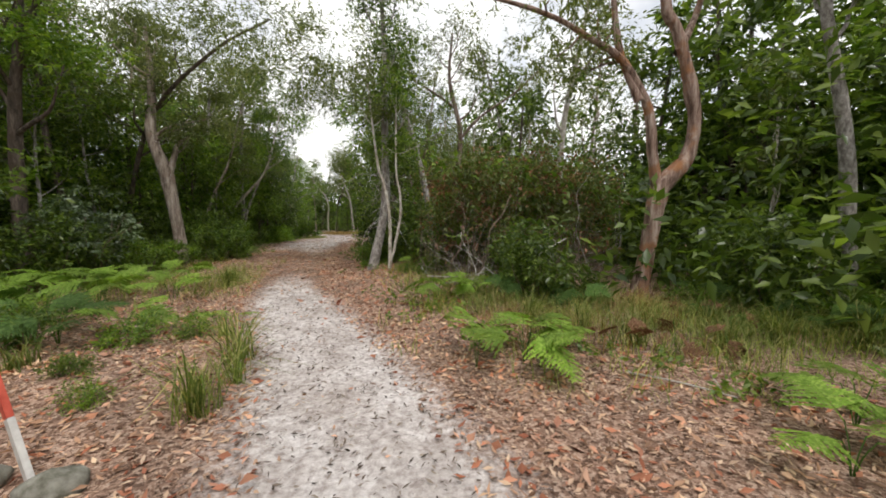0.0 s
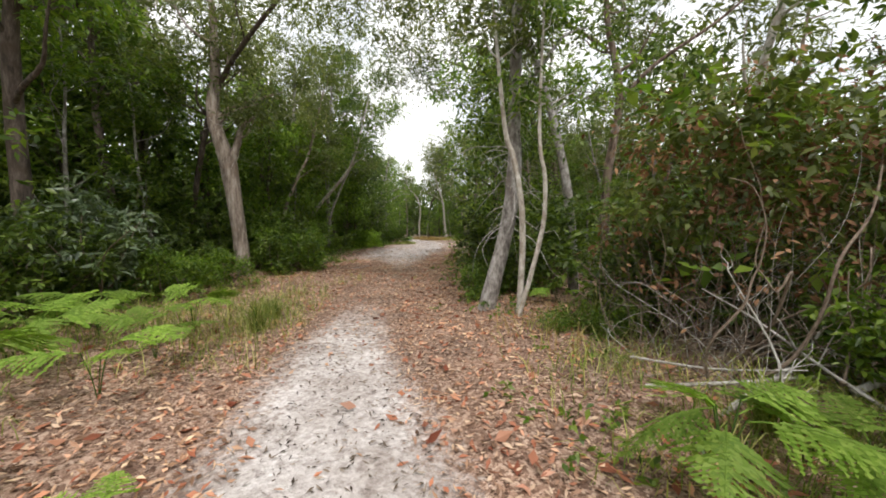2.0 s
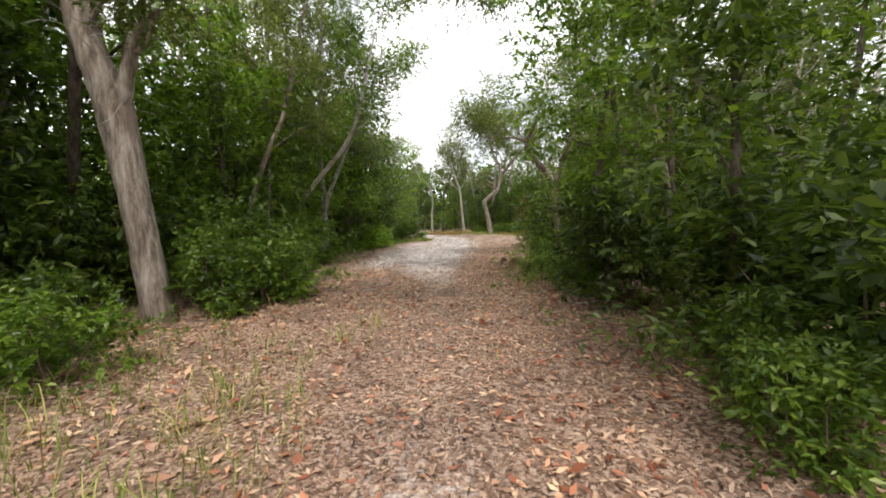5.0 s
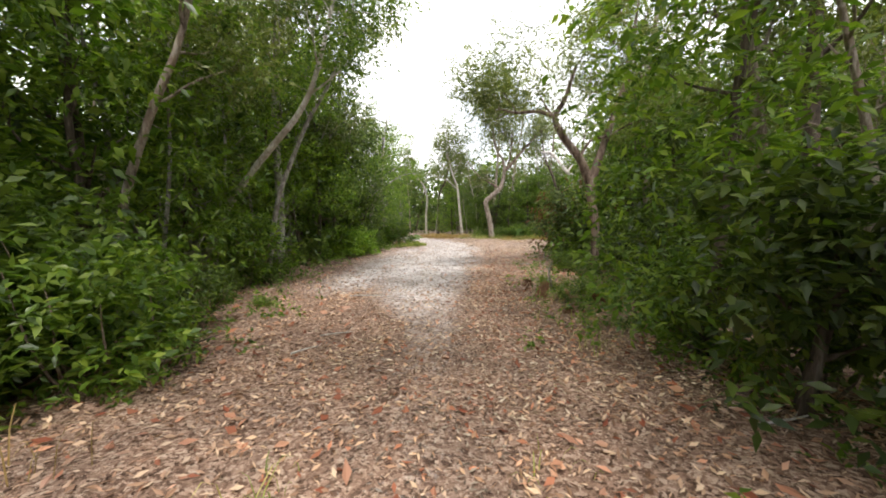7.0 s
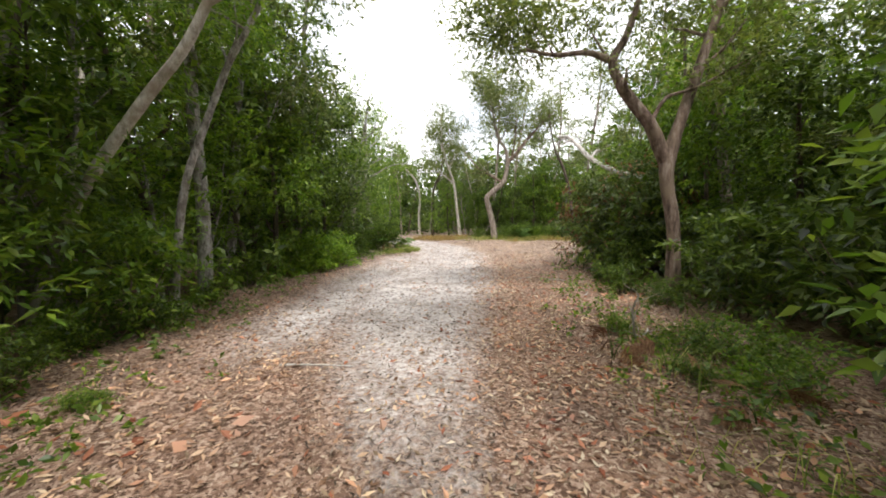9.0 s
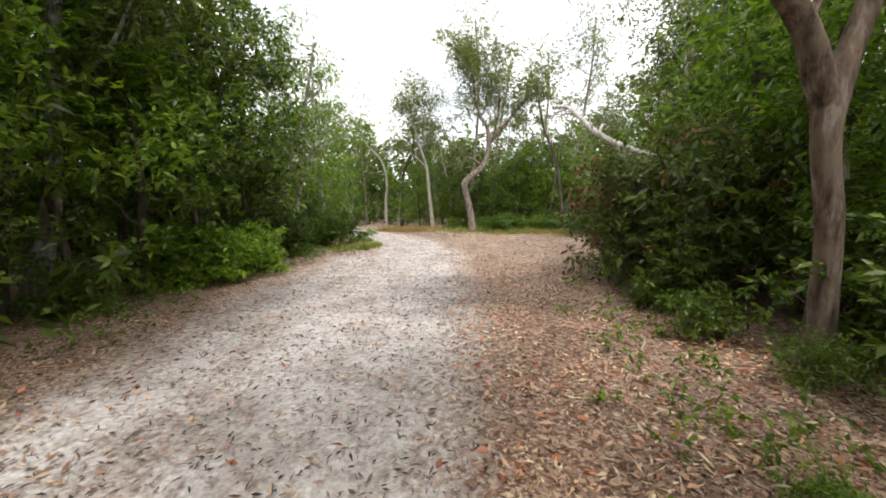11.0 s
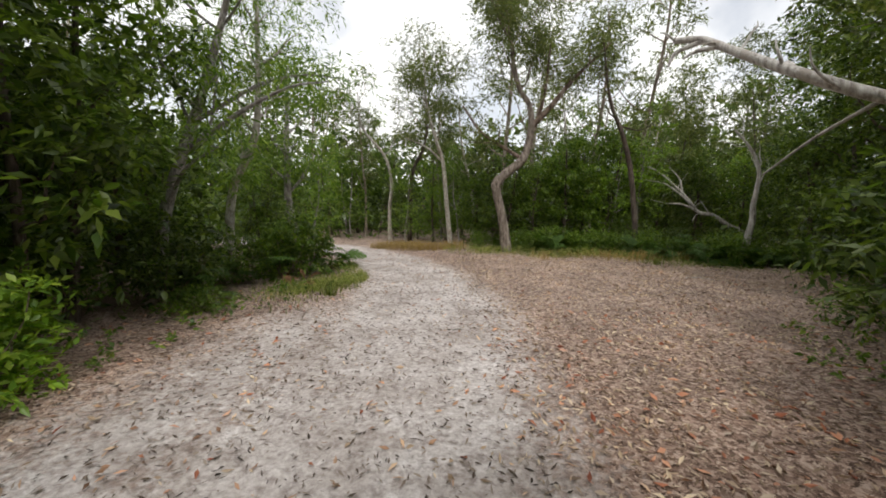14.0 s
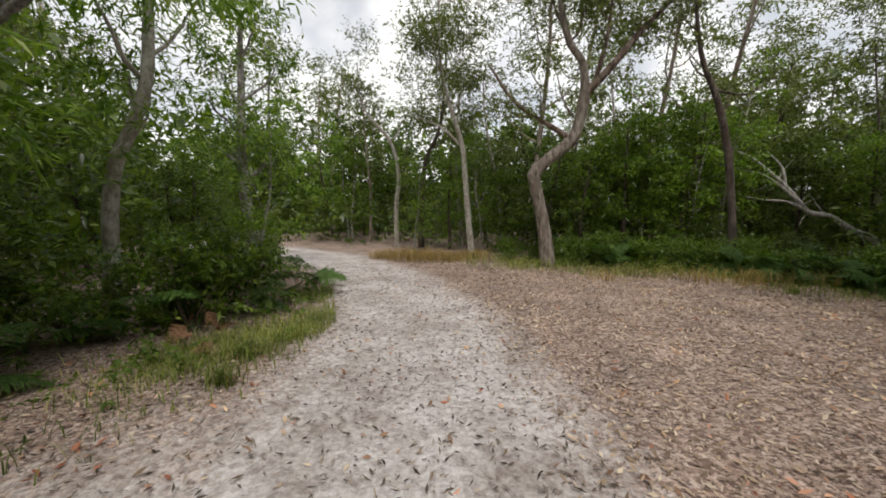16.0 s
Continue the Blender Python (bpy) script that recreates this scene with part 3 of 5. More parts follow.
# the three trunks beside the track
build_tree("grey_tree", "grey smooth-barked tree leaning over the track with dead twigs", 33,
           [(-0.02, 8.2, -0.2, 0.17), (0.06, 8.22, 0.3, 0.14), (0.22, 8.25, 1.0, 0.118), (0.36, 8.28, 1.7, 0.115), (0.41, 8.3, 2.15, 0.12), (0.43, 8.3, 2.7, 0.105), (0.4, 8.32, 3.2, 0.1), (0.4, 8.6, 5.5, 0.08), (0.3, 9, 8, 0.04)],
           B_GREY, L_DARK, auto=7, low=0.45, limb_len=2.0, clump=0.7, sprigs=20)
build_tree("pale_sapling", "pale slim trunk beside the grey tree", 34, [(0.56, 7.76, -0.1, 0.06), (0.57, 7.76, 0.4, 0.046), (0.59, 7.76, 1.27, 0.044), (0.55, 7.76, 1.93, 0.041), (0.42, 7.77, 2.57, 0.038), (0.29, 7.78, 3.0, 0.034), (0.05, 7.85, 5.1, 0.016)],
           B_PALE, L_GUM, auto=4, low=0.7, limb_len=1.1, clump=0.5, sprigs=10)
build_tree("pale_sapling", "crooked pale slim trunk at the track's edge", 35, [(0.5, 7.62, 0.0, 0.045), (0.56, 7.62, 0.26, 0.038), (0.66, 7.62, 0.62, 0.033), (0.72, 7.63, 0.86, 0.034), (0.83, 7.63, 1.36, 0.033), (0.88, 7.63, 1.72, 0.031), (0.87, 7.63, 2.24, 0.029), (0.78, 7.63, 2.84, 0.026), (0.8, 7.7, 4.7, 0.012)],
           B_PALE, L_MID, auto=4, low=0.6, limb_len=1.0, clump=0.5, sprigs=10)
# the broken tree across the track
build_tree("broken_tree", "leaning tan-barked tree with a broken forked top", 36, [(-7.05, 11.25, -0.2, 0.211), (-7.21, 11.22, 1.19, 0.176), (-7.32, 11.19, 2.12, 0.185), (-7.44, 11.17, 3.02, 0.211), (-7.59, 11.13, 3.6, 0.194), (-7.8, 11.08, 4.25, 0.167), (-7.81, 11.08, 4.9, 0.150), (-7.74, 11.1, 5.9, 0.114), (-7.9, 11.2, 8, 0.053)],
           B_TAN, L_GUM, limbs=[line4([(-7.4, 11.18, 3.1), (-7.2, 11.22, 3.7), (-7.09, 11.25, 4.13), (-6.74, 11.33, 4.45)], 0.13, 0.03), line4([(-7.7, 11.1, 4.4), (-7.38, 11.18, 4.68), (-6.72, 11.33, 4.89), (-5.99, 11.5, 5.12)], 0.05, 0.02),
                              line4([(-7.7, 11.1, 4.2), (-7.2, 11.0, 4.5), (-6.5, 11.2, 4.75)], 0.04, 0.015)], auto=5, low=0.65, limb_len=2.2, clump=0.7, extra=cloud(3, (-7.3, 11.2, 7.9), (2.2, 2.0, 1.4), 34), sprigs=16, rough=0.1)
for k, (x0, y0, x1, z1, r, mat) in enumerate([(-11.7, 12.3, -11.6, 6.5, 0.13, B_PALE), (-9.7, 17.2, -9.5, 6, 0.12, B_GREY), (-9.3, 19.6, -9.0, 7.5, 0.12, B_GREY), (-9.6, 9.6, -9.9, 6.5, 0.1, B_DARK)]):
    build_tree("slender_tree", "straight slender forest tree with pale trunk", 37 + k, [(x0, y0, -0.2, r * 1.2), (x0 + 0.1, y0, 2, r), ((x0 + x1) / 2 - 0.1, y0, 4, r * 0.9), (x1, y0, z1, r * 0.6), (x1, y0 + 0.2, z1 + 2.5, r * 0.3)], mat, L_GUM, auto=9, low=0.45, limb_len=2.2, clump=0.75, sprigs=22, size=0.13)
# leaning pale trunks over the shrubs
build_tree("leaning_tree", "pale leaning trunk above dense green shrubs", 45, [(-9.6, 17.0, -0.2, 0.090), (-8.9, 17.1, 1.4, 0.074), (-8.3, 17.2, 2.3, 0.069), (-7.6, 17.3, 3.1, 0.064), (-7.1, 17.4, 3.7, 0.058), (-6.7, 17.5, 4.6, 0.048), (-6.2, 17.8, 7, 0.027)], B_PALE, L_MID, auto=6, low=0.5, limb_len=1.9, clump=0.7, extra=cloud(1, (-6.4, 17.0, 8.2), (1.9, 2.2, 1.5), 34), sprigs=18)
build_tree("leaning_tree", "grey leaning tree behind the shrubs", 46, [(-8.8, 18.4, -0.2, 0.074), (-8.55, 18.4, 1.3, 0.064), (-8.3, 18.4, 2.2, 0.058), (-8.0, 18.5, 3.0, 0.053), (-7.6, 18.6, 3.9, 0.048), (-6.95, 18.7, 5, 0.037), (-6.4, 18.9, 7, 0.021)], B_GREY, L_MID, auto=6, low=0.45, limb_len=1.9, clump=0.7, sprigs=18)
build_tree("leaning_tree", "grey leaning tree with thin open crown", 47, [(-8.8, 14.6, -0.2, 0.080), (-8.3, 14.7, 1.8, 0.064), (-7.8, 14.8, 3.1, 0.058), (-7.3, 14.9, 4.2, 0.048), (-6.8, 15.1, 6.5, 0.027)], B_TAN, L_GUM, auto=6, low=0.5, limb_len=1.8, clump=0.65, extra=cloud(2, (-6.5, 14.6, 8.0), (1.9, 2.0, 1.5), 30), sprigs=16)
build_tree("slender_tree", "slender grey forest tree in dense growth", 48, [(0.5, 15.7, -0.2, 0.11), (0.45, 15.7, 1.5, 0.1), (0.35, 15.66, 2.1, 0.09), (0.2, 15.6, 3.0, 0.08), (0, 15.6, 4.2, 0.06), (0, 15.6, 6.5, 0.03)], B_TAN, L_GUM, auto=6, low=0.5, limb_len=1.6, clump=0.6, sprigs=7)
build_tree("slender_tree", "dark red-brown trunk in dense growth", 49, [(1.6, 16.7, -0.2, 0.13), (1.58, 16.7, 1.6, 0.11), (1.5, 16.7, 3.0, 0.1), (1.4, 16.7, 6.5, 0.05)], B_DARK, L_GUM, auto=6, low=0.5, limb_len=1.7, clump=0.6, sprigs=7)
# the forked tree by the track
build_tree("forked_tree", "brown forked tree with open crooked limbs over the track", 51, [(-0.66, 20.34, -0.2, 0.148), (-0.69, 20.34, 0.4, 0.117), (-0.72, 20.33, 1.3, 0.101), (-0.84, 20.31, 1.96, 0.101), (-0.84, 20.31, 2.38, 0.109), (-0.65, 20.35, 3.06, 0.086), (-0.41, 20.4, 3.8, 0.078), (-0.29, 20.42, 4.2, 0.070), (-0.06, 20.5, 5, 0.055), (0.2, 20.6, 7, 0.023)],
           B_BROWN, L_GUM, limbs=[line4([(-0.84, 20.31, 2.3), (-1.15, 20.25, 2.98), (-1.58, 20.17, 3.53), (-1.77, 20.13, 3.98), (-1.55, 20.17, 4.41), (-1.3, 20.22, 5.2)], 0.11, 0.04), line4([(-1.77, 20.13, 3.98), (-2.17, 20.05, 4.12), (-2.71, 19.95, 4.1), (-3.16, 19.86, 4.2)], 0.06, 0.02),
                               line4([(-1.15, 20.25, 2.98), (-0.9, 20.3, 3.4), (-0.5, 20.2, 3.5), (0.3, 20.0, 3.9)], 0.04, 0.015)], auto=8, low=0.55, limb_len=2.2, clump=0.7, extra=cloud(4, (-2.4, 20.3, 5.3), (2.2, 1.2, 1.1), 40) + cloud(10, (-3.6, 20.2, 5.2), (1.0, 0.8, 0.8), 20), sprigs=22, size=0.1, twig_each=4)
# the bent tree at the clearing
build_tree("bent_tree", "pale tree with an elbowed trunk and wide open crown", 52, [(-4.5, 36.23, -0.2, 0.240), (-4.67, 36.2, 1.13, 0.176), (-4.92, 36.14, 2.2, 0.168), (-4.95, 36.13, 2.55, 0.176), (-4.62, 36.21, 2.9, 0.160), (-4.05, 36.33, 3.4, 0.160), (-3.85, 36.38, 3.9, 0.144), (-3.74, 36.4, 4.63, 0.128), (-3.85, 36.38, 5.4, 0.096), (-4.32, 36.27, 6.24, 0.080), (-4.8, 36.2, 9, 0.03)],
           B_DUSK, L_GUM, limbs=[line4([(-3.74, 36.4, 4.6), (-3.12, 36.54, 5.27), (-2.46, 36.69, 6.1), (-1.93, 36.81, 6.67), (-1.0, 37, 7.6)], 0.13, 0.04), line4([(-4.05, 36.33, 3.45), (-4.8, 36.17, 3.9), (-5.55, 36.0, 4.4), (-6.2, 35.87, 5.3)], 0.08, 0.03), line4([(-3.5, 36.45, 4.9), (-3.3, 36.2, 5.9), (-3.2, 36, 7.3)], 0.07, 0.03)],
           auto=8, low=0.66, limb_len=3.0, clump=0.75, extra=cloud(5, (-3.3, 36.4, 7.8), (3.0, 2.0, 2.2), 60), sprigs=17, size=0.12, twig_each=5, group="", limb_bark=B_BROWN)
build_tree("slim_gum", "slim pale gum with a rounded crown", 53, [(-6.85, 37.8, -0.2, 0.11), (-7.07, 37.74, 2.12, 0.09), (-7.21, 37.71, 3.55, 0.08), (-7.54, 37.64, 4.6, 0.07), (-7.9, 37.55, 6, 0.05), (-8, 37.6, 8, 0.03)], B_PALE, L_GUM, limbs=[line4([(-7.21, 37.71, 3.55), (-7.89, 37.56, 4.16), (-8.76, 37.36, 4.5)], 0.05, 0.02)], auto=8, low=0.55, limb_len=2.2, clump=0.8, extra=cloud(6, (-7.6, 37.6, 6.8), (1.9, 1.6, 1.4), 30), sprigs=20)
build_tree("slim_gum", "slim crooked pale gum", 54, [(-10.05, 39.5, -0.2, 0.1), (-10.09, 39.5, 1.56, 0.08), (-9.98, 39.5, 2.86, 0.07), (-10.3, 39.4, 4.13, 0.06), (-11.3, 39.2, 5.4, 0.04), (-11.5, 39.2, 7, 0.02)], B_PALE, L_GUM, auto=6, low=0.55, limb_len=1.8, clump=0.7, sprigs=16)
build_tree("slim_gum", "slim grey gum among scrub", 55, [(-9.24, 40.04, -0.2, 0.12), (-9.18, 40.05, 2.24, 0.1), (-9.03, 40.08, 3.55, 0.08), (-8.5, 40.2, 4.85, 0.06), (-8.3, 40.2, 7.5, 0.03)], B_DARK, L_GUM, auto=7, low=0.5, limb_len=2.0, clump=0.75, sprigs=16)
build_tree("slim_gum", "tall dark thin tree with bare upper twigs", 56, [(0.22, 36.8, -0.2, 0.1), (0.04, 36.74, 1.49, 0.085), (-0.19, 36.69, 3.06, 0.08), (-0.55, 36.61, 4.3, 0.07), (-1.06, 36.5, 5.5, 0.05), (-1.4, 36.4, 7.5, 0.02)], B_DARK, L_GUM, auto=8, low=0.6, limb_len=1.6, clump=0.55, sprigs=5)
build_tree("slim_gum", "pale leaning trunk by the bend of the track", 57, [(-10.83, 29.7, -0.2, 0.13), (-10.78, 29.72, 0.82, 0.1), (-10.75, 29.72, 1.45, 0.095), (-10.61, 29.75, 2.14, 0.085), (-10.35, 29.81, 2.66, 0.08), (-10.08, 29.87, 3.53, 0.07), (-10, 29.9, 6, 0.04)], B_PALE, L_MID, auto=8, low=0.35, limb_len=1.8, clump=0.7, sprigs=16, slim=0.22, size=0.13, hang=0.4)
build_tree("slim_gum", "short mossy grey trunk in scrub", 58, [(-10.87, 32.94, -0.2, 0.16), (-11.18, 32.87, 1.4, 0.13), (-11.26, 32.85, 2.39, 0.11), (-11.2, 32.9, 5.5, 0.05)], B_GREY, L_MID, auto=7, low=0.4, limb_len=1.8, clump=0.7, sprigs=16)


def dead_twigs(tree, seed, n, x, y, z0, z1, length):
    rng = np.random.default_rng(seed)
    for k in range(n):
        a = rng.uniform(0, 2 * np.pi)
        w = (math.cos(a), math.sin(a), rng.uniform(-0.5, 0.5))
        b = bough(rng, (x, y, rng.uniform(z0, z1)), w, length * rng.uniform(0.3, 1.3), rng.uniform(0.004, 0.009), -0.12, 6, 0.3)
        part("dead_twig", np_mesh("dead_twig", *tube(spline(b, 2), 4), B_DEAD), tree)


dead_twigs(bpy.data.objects["grey_tree"], 61, 44, 0.4, 8.28, 1.4, 3.3, 1.1)
dead_twigs(bpy.data.objects["broken_tree"], 62, 16, -7.5, 11.15, 3.2, 4.6, 1.0)
# the sun on this crown is put into its L_BRIGHT leaf colour
build_tree("bright_tree", "broadleaf tree with sunlight put into its bright green leaf colour", 63, [(-8.2, 7.2, -0.2, 0.16), (-8.1, 7.1, 2.0, 0.13), (-7.8, 6.9, 4.0, 0.11), (-7.4, 6.8, 6.0, 0.07), (-7.2, 6.8, 8, 0.04)], B_DARK, L_BRIGHT, auto=10, low=0.45, limb_len=3.0, clump=0.85, sprigs=24, size=0.14, slim=0.35)


# ---- forest fill: kinds built once and then repeated ----
def gum(seed, big=1.0, far=False):
    rng = np.random.default_rng(seed)
    return build_tree("gum_tree", "grey-green gum tree with thin trunk and open crown", seed, stem(rng, rng.uniform(8, 10.5), 0.12, 0.1), [B_GREY, B_PALE, B_TAN][seed % 3], L_GUM, auto=9, low=0.35, limb_len=2.7, clump=0.85, sprigs=7 if far else 11, per=4 if far else 6,
                      size=0.25 if far else 0.16, slim=0.34, hang=0.2, sides=7)


def dense(seed, far=False):
    rng = np.random.default_rng(seed)
    h = rng.uniform(5.5, 7)
    a, q, z = rng.uniform(0, 6.28, 30), np.sqrt(rng.random(30)), rng.uniform(0.08, 1.0, 30)
    w = 1.9 * np.sqrt(np.clip(1.1 - (z - 0.5) ** 2 * 2.6, 0.15, 1))
    return build_tree("rainforest_tree", "dense dark-green broadleaf tree leafy to the ground", seed, stem(rng, h, 0.1, 0.08), B_DARK, [L_DARK, L_MID][seed % 2], auto=7, low=0.2, limb_len=2.0, clump=0.62, sprigs=6 if far else 9, per=4 if far else 5, size=0.31 if far else 0.19, slim=0.42,
                      extra=list(np.stack([np.cos(a) * q * w, np.sin(a) * q * w, z * h], -1)), twig_each=2, sides=7)


def wattle(seed, name="wattle_tree", label="mid-green wattle with fine foliage", mat=None):
    rng = np.random.default_rng(seed)
    h = rng.uniform(4.5, 6)
    a, q, z = rng.uniform(0, 6.28, 18), np.sqrt(rng.random(18)), rng.uniform(0.15, 1.0, 18)
    return build_tree(name, label, seed, stem(rng, h, 0.06, 0.12), B_GREY, mat or L_MID, auto=8, low=0.2, limb_len=1.7, clump=0.5, sprigs=10, per=5, size=0.175, slim=0.3, hang=0.15, extra=list(np.stack([np.cos(a) * q * 1.3, np.sin(a) * q * 1.3, z * h], -1)), twig_each=2, sides=7)


def shrub_dark(seed):
    return build_shrub("broadleaf_shrub", "dark-green broadleaf shrub in the undergrowth", seed, 1.9, 0.95, L_DARK, B_TWIG, clumps=27, sprigs=8, size=0.15, clump=0.28)


def shrub_mid(seed):
    return build_shrub("green_shrub", "mid-green leafy shrub beside the track", seed, 1.4, 0.8, L_MID, B_TWIG, clumps=26, sprigs=9, size=0.12, clump=0.25)


def shrub_lime(seed):
    return build_shrub("lime_shrub", "yellow-green leafy shrub at the track's edge", seed, 1.25, 0.85, L_BRIGHT, B_TWIG, clumps=26, sprigs=9, size=0.125, low=0.05, clump=0.24)


def shrub_low(seed):
    return build_shrub("low_shrub", "low mixed green scrub plant", seed, 0.7, 0.6, L_MID, B_TWIG, stems=6, clumps=16, sprigs=10, size=0.08, clump=0.22)


def shrub_fine(seed):
    return build_shrub("tea_tree_shrub", "olive fine-leaved scrub bush", seed, 2.4, 0.9, L_FINE, B_TWIG, clumps=32, sprigs=10, per=7, size=0.085, slim=0.26)


# "bright" is the wattle again with sunlight coloured into its leaves
KINDS = {"gum": [gum(s) for s in (101, 102)], "dense": [dense(s) for s in (111, 112, 113)], "fargum": [gum(s, far=True) for s in (104, 105, 106)], "fardense": [dense(s, True) for s in (114, 115, 116)], "lime": [shrub_lime(s) for s in (171, 172)], "wattle": [wattle(s) for s in (121, 122)], "bright": [wattle(s, "leafy_tree", "small tree with sunlight put into its yellow-green leaf colour", L_BRIGHT) for s in (123, 124)], "dark": [shrub_dark(s) for s in (131, 132)], "mid": [shrub_mid(s) for s in (141, 142)],
         "low": [shrub_low(s) for s in (151, 152)], "fine": [shrub_fine(s) for s in (161, 162)]}
USED = set()
PLACE = np.random.default_rng(77)


# glades where the tall growth is lower, or missing: x from, to, y from, to, kinds, factor
OPENINGS = [(-9.5, -5.5, 13.4, 16.6, ("mid", "dark", "low"), 0.5), (1.0, 11.5, 3.5, 13.5, ("wattle", "bright", "fine"), 0.58), (1.0, 9.4, 7.0, 14.5, ("gum", "dense"), 0.0), (3.0, 14.0, 4.0, 16.0, ("fargum",), 0.6), (-14.0, -8.6, 28.2, 35.5, ("dense", "fardense"), 0.55), (-14.0, -8.6, 28.2, 35.5, ("wattle", "fargum"), 0.7), (-20.0, -14.0, 28.0, 38.0, ("fardense", "fargum"), 0.62), (-0.6, 4.5, 13.4, 19.6, ("dense",), 0.0), (-0.6, 6.5, 13.4, 20.0, ("wattle", "gum", "fargum"), 0.62),
            (0.6, 5.6, 37.2, 40.3, ("dense", "wattle", "gum", "fine", "fardense"), 0.0), (-3.4, 0.8, 37.6, 40.6, ("wattle", "fine", "gum"), 0.0), (-1.5, 9.0, 40.3, 43.5, ("wattle", "fine"), 0.0)]


def plant(kind, x, y, scale=1.0, turn=None, label=""):
    """Sets a plant of a kind on the ground: the first use moves the built one, later ones are copies."""
    turn = PLACE.uniform(0, 360) if turn is None else turn
    pick = KINDS[kind][int(PLACE.integers(len(KINDS[kind])))]
    tall = PLACE.uniform(0.9, 1.1)
    for x0, x1, y0, y1, kinds, k in OPENINGS:
        if x0 < x < x1 and y0 < y < y1 and kind in kinds:
            scale = scale * k
    if scale < 0.1:
        return None
    m = pose(x, y, float(lift(x, y)), 0, 0, turn) @ Matrix.Diagonal((scale, scale, scale * tall, 1))
    if pick.name not in USED:
        USED.add(pick.name)
        pick.matrix_basis = m
        ob = pick
    else:
        ob = copy_thing(pick, Matrix.Identity(4))
        ob.matrix_basis = m
    if label:
        ob["label"] = label
    return ob


# rows of plants: y from, y to, step, offset from the edge (low, high), kinds, scale
LEFT_ROWS = [(5, 11, 1.3, 0.6, 1.6, "mid low dark", 0.8), (11, 14.5, 0.9, 0.2, 0.8, "mid dark mid", 0.95), (14.5, 18, 1.0, 0.7, 1.2, "dark mid", 0.9), (17, 21.5, 1.2, 0.5, 1.0, "low mid low", 0.75), (22.2, 25.5, 1.3, 0.5, 0.9, "lime", 0.8), (25, 30, 1.2, 1.0, 1.8, "dark mid", 0.8), (30, 35, 1.2, 1.2, 2.0, "fine mid", 0.8),
             (3, 21, 2.3, 1.9, 3.0, "dense dense wattle", 0.9), (15.5, 21, 1.5, 1.2, 1.8, "bright wattle bright", 0.75), (21, 29, 1.7, 1.9, 2.8, "dense", 0.85), (29, 36, 2.2, 1.9, 3.0, "wattle dense", 0.7), (-6, 40, 2.4, 4.2, 6.0, "fardense fargum fardense", 1.0), (-4, 42, 2.6, 7.0, 10.0, "fardense fargum", 1.2), (0, 44, 4.4, 11, 16, "fargum fardense", 1.4)]
RIGHT_ROWS = [(4.5, 8, 1.0, 1.6, 2.4, "dark mid", 0.8), (10, 16, 1.0, 0.4, 1.0, "dark mid dark", 0.95), (16, 23, 1.7, 0.6, 1.3, "low mid dark", 0.75), (23, 27.5, 0.9, 0.8, 1.3, "dark dark", 1.1),
              (14.8, 18.6, 1.9, 1.6, 2.2, "wattle dense", 0.68), (20.5, 28, 1.8, 2.0, 3.0, "dense", 0.75), (-6, 0.5, 2.2, 4.5, 6.0, "fardense wattle fardense", 0.95), (4, 14, 1.9, 3.4, 5.4, "fine wattle dark", 0.75), (14, 20, 2.2, 4.5, 7.5, "fargum wattle", 0.8), (20, 32, 2.2, 3.8, 5.4, "fardense wattle fardense", 0.95), (-6, 3, 2.4, 6.0, 9.0, "fardense", 1.1), (4, 18, 2.2, 6.0, 9.0, "fargum wattle fine", 0.75), (18, 33, 2.4, 6.0, 9.0, "fargum fardense", 1.15), (-6, 36, 4.0, 10, 15, "fardense fargum", 1.4)]
HEROES = ((5.6, 4.6), (8.8, 4.2), (0.3, 8.5), (-7.2, 11.2), (-0.7, 20.3), (-4.6, 36.2), (0.2, 36.8))


def clear_of(x, y, r):
    return all(math.hypot(x - a, y - b) > r for a, b in HEROES) and float(tread_far(x, y)) > 2.0


for side, rows in ((-1, LEFT_ROWS), (1, RIGHT_ROWS)):
    for y0, y1, step, o0, o1, kinds, scale in rows:
        y = y0
        while y < y1:
            yy = y + PLACE.uniform(-0.3, 0.3) * step
            x = float(left_edge(yy) if side < 0 else right_edge(yy)) + side * PLACE.uniform(o0, o1)
            kind = kinds.split()[int(PLACE.integers(len(kinds.split())))]
            if clear_of(x, yy, 1.0 if kind in ("low", "mid", "dark", "fine") else 1.8):
                plant(kind, x, yy, scale * PLACE.uniform(0.8, 1.15))
            y += step
# behind the clearing and round the bend
for x0, x1, step, ya, yb, kinds, scale in [(-15, 8, 1.5, 40.5, 43, "wattle fardense fine wattle fargum", 0.72), (-9, 9, 1.4, 38.0, 39.6, "wattle dense fine", 0.68), (-22, 14, 1.9, 44, 48, "fargum fardense fardense", 0.9), (-30, 24, 2.6, 50, 58, "fargum fardense fardense", 1.15), (4, 9, 1.4, 30, 37, "dense wattle", 0.75), (-26, -13, 1.8, 40.6, 42, "wattle fine", 0.8),
                                           (-13.5, -11.5, 0.9, 34.2, 35.2, "fine mid", 0.8), (-14, 16, 3.0, -12, -7, "fardense fargum", 1.0)]:
    x = x0
    while x < x1:
        xx, yy = x + PLACE.uniform(-0.4, 0.4), PLACE.uniform(ya, yb)
        if clear_of(xx, yy, 1.3):
            kk = kinds.split()
            plant(kk[int(PLACE.integers(len(kk)))], xx, yy, scale * PLACE.uniform(0.8, 1.2))
        x += step


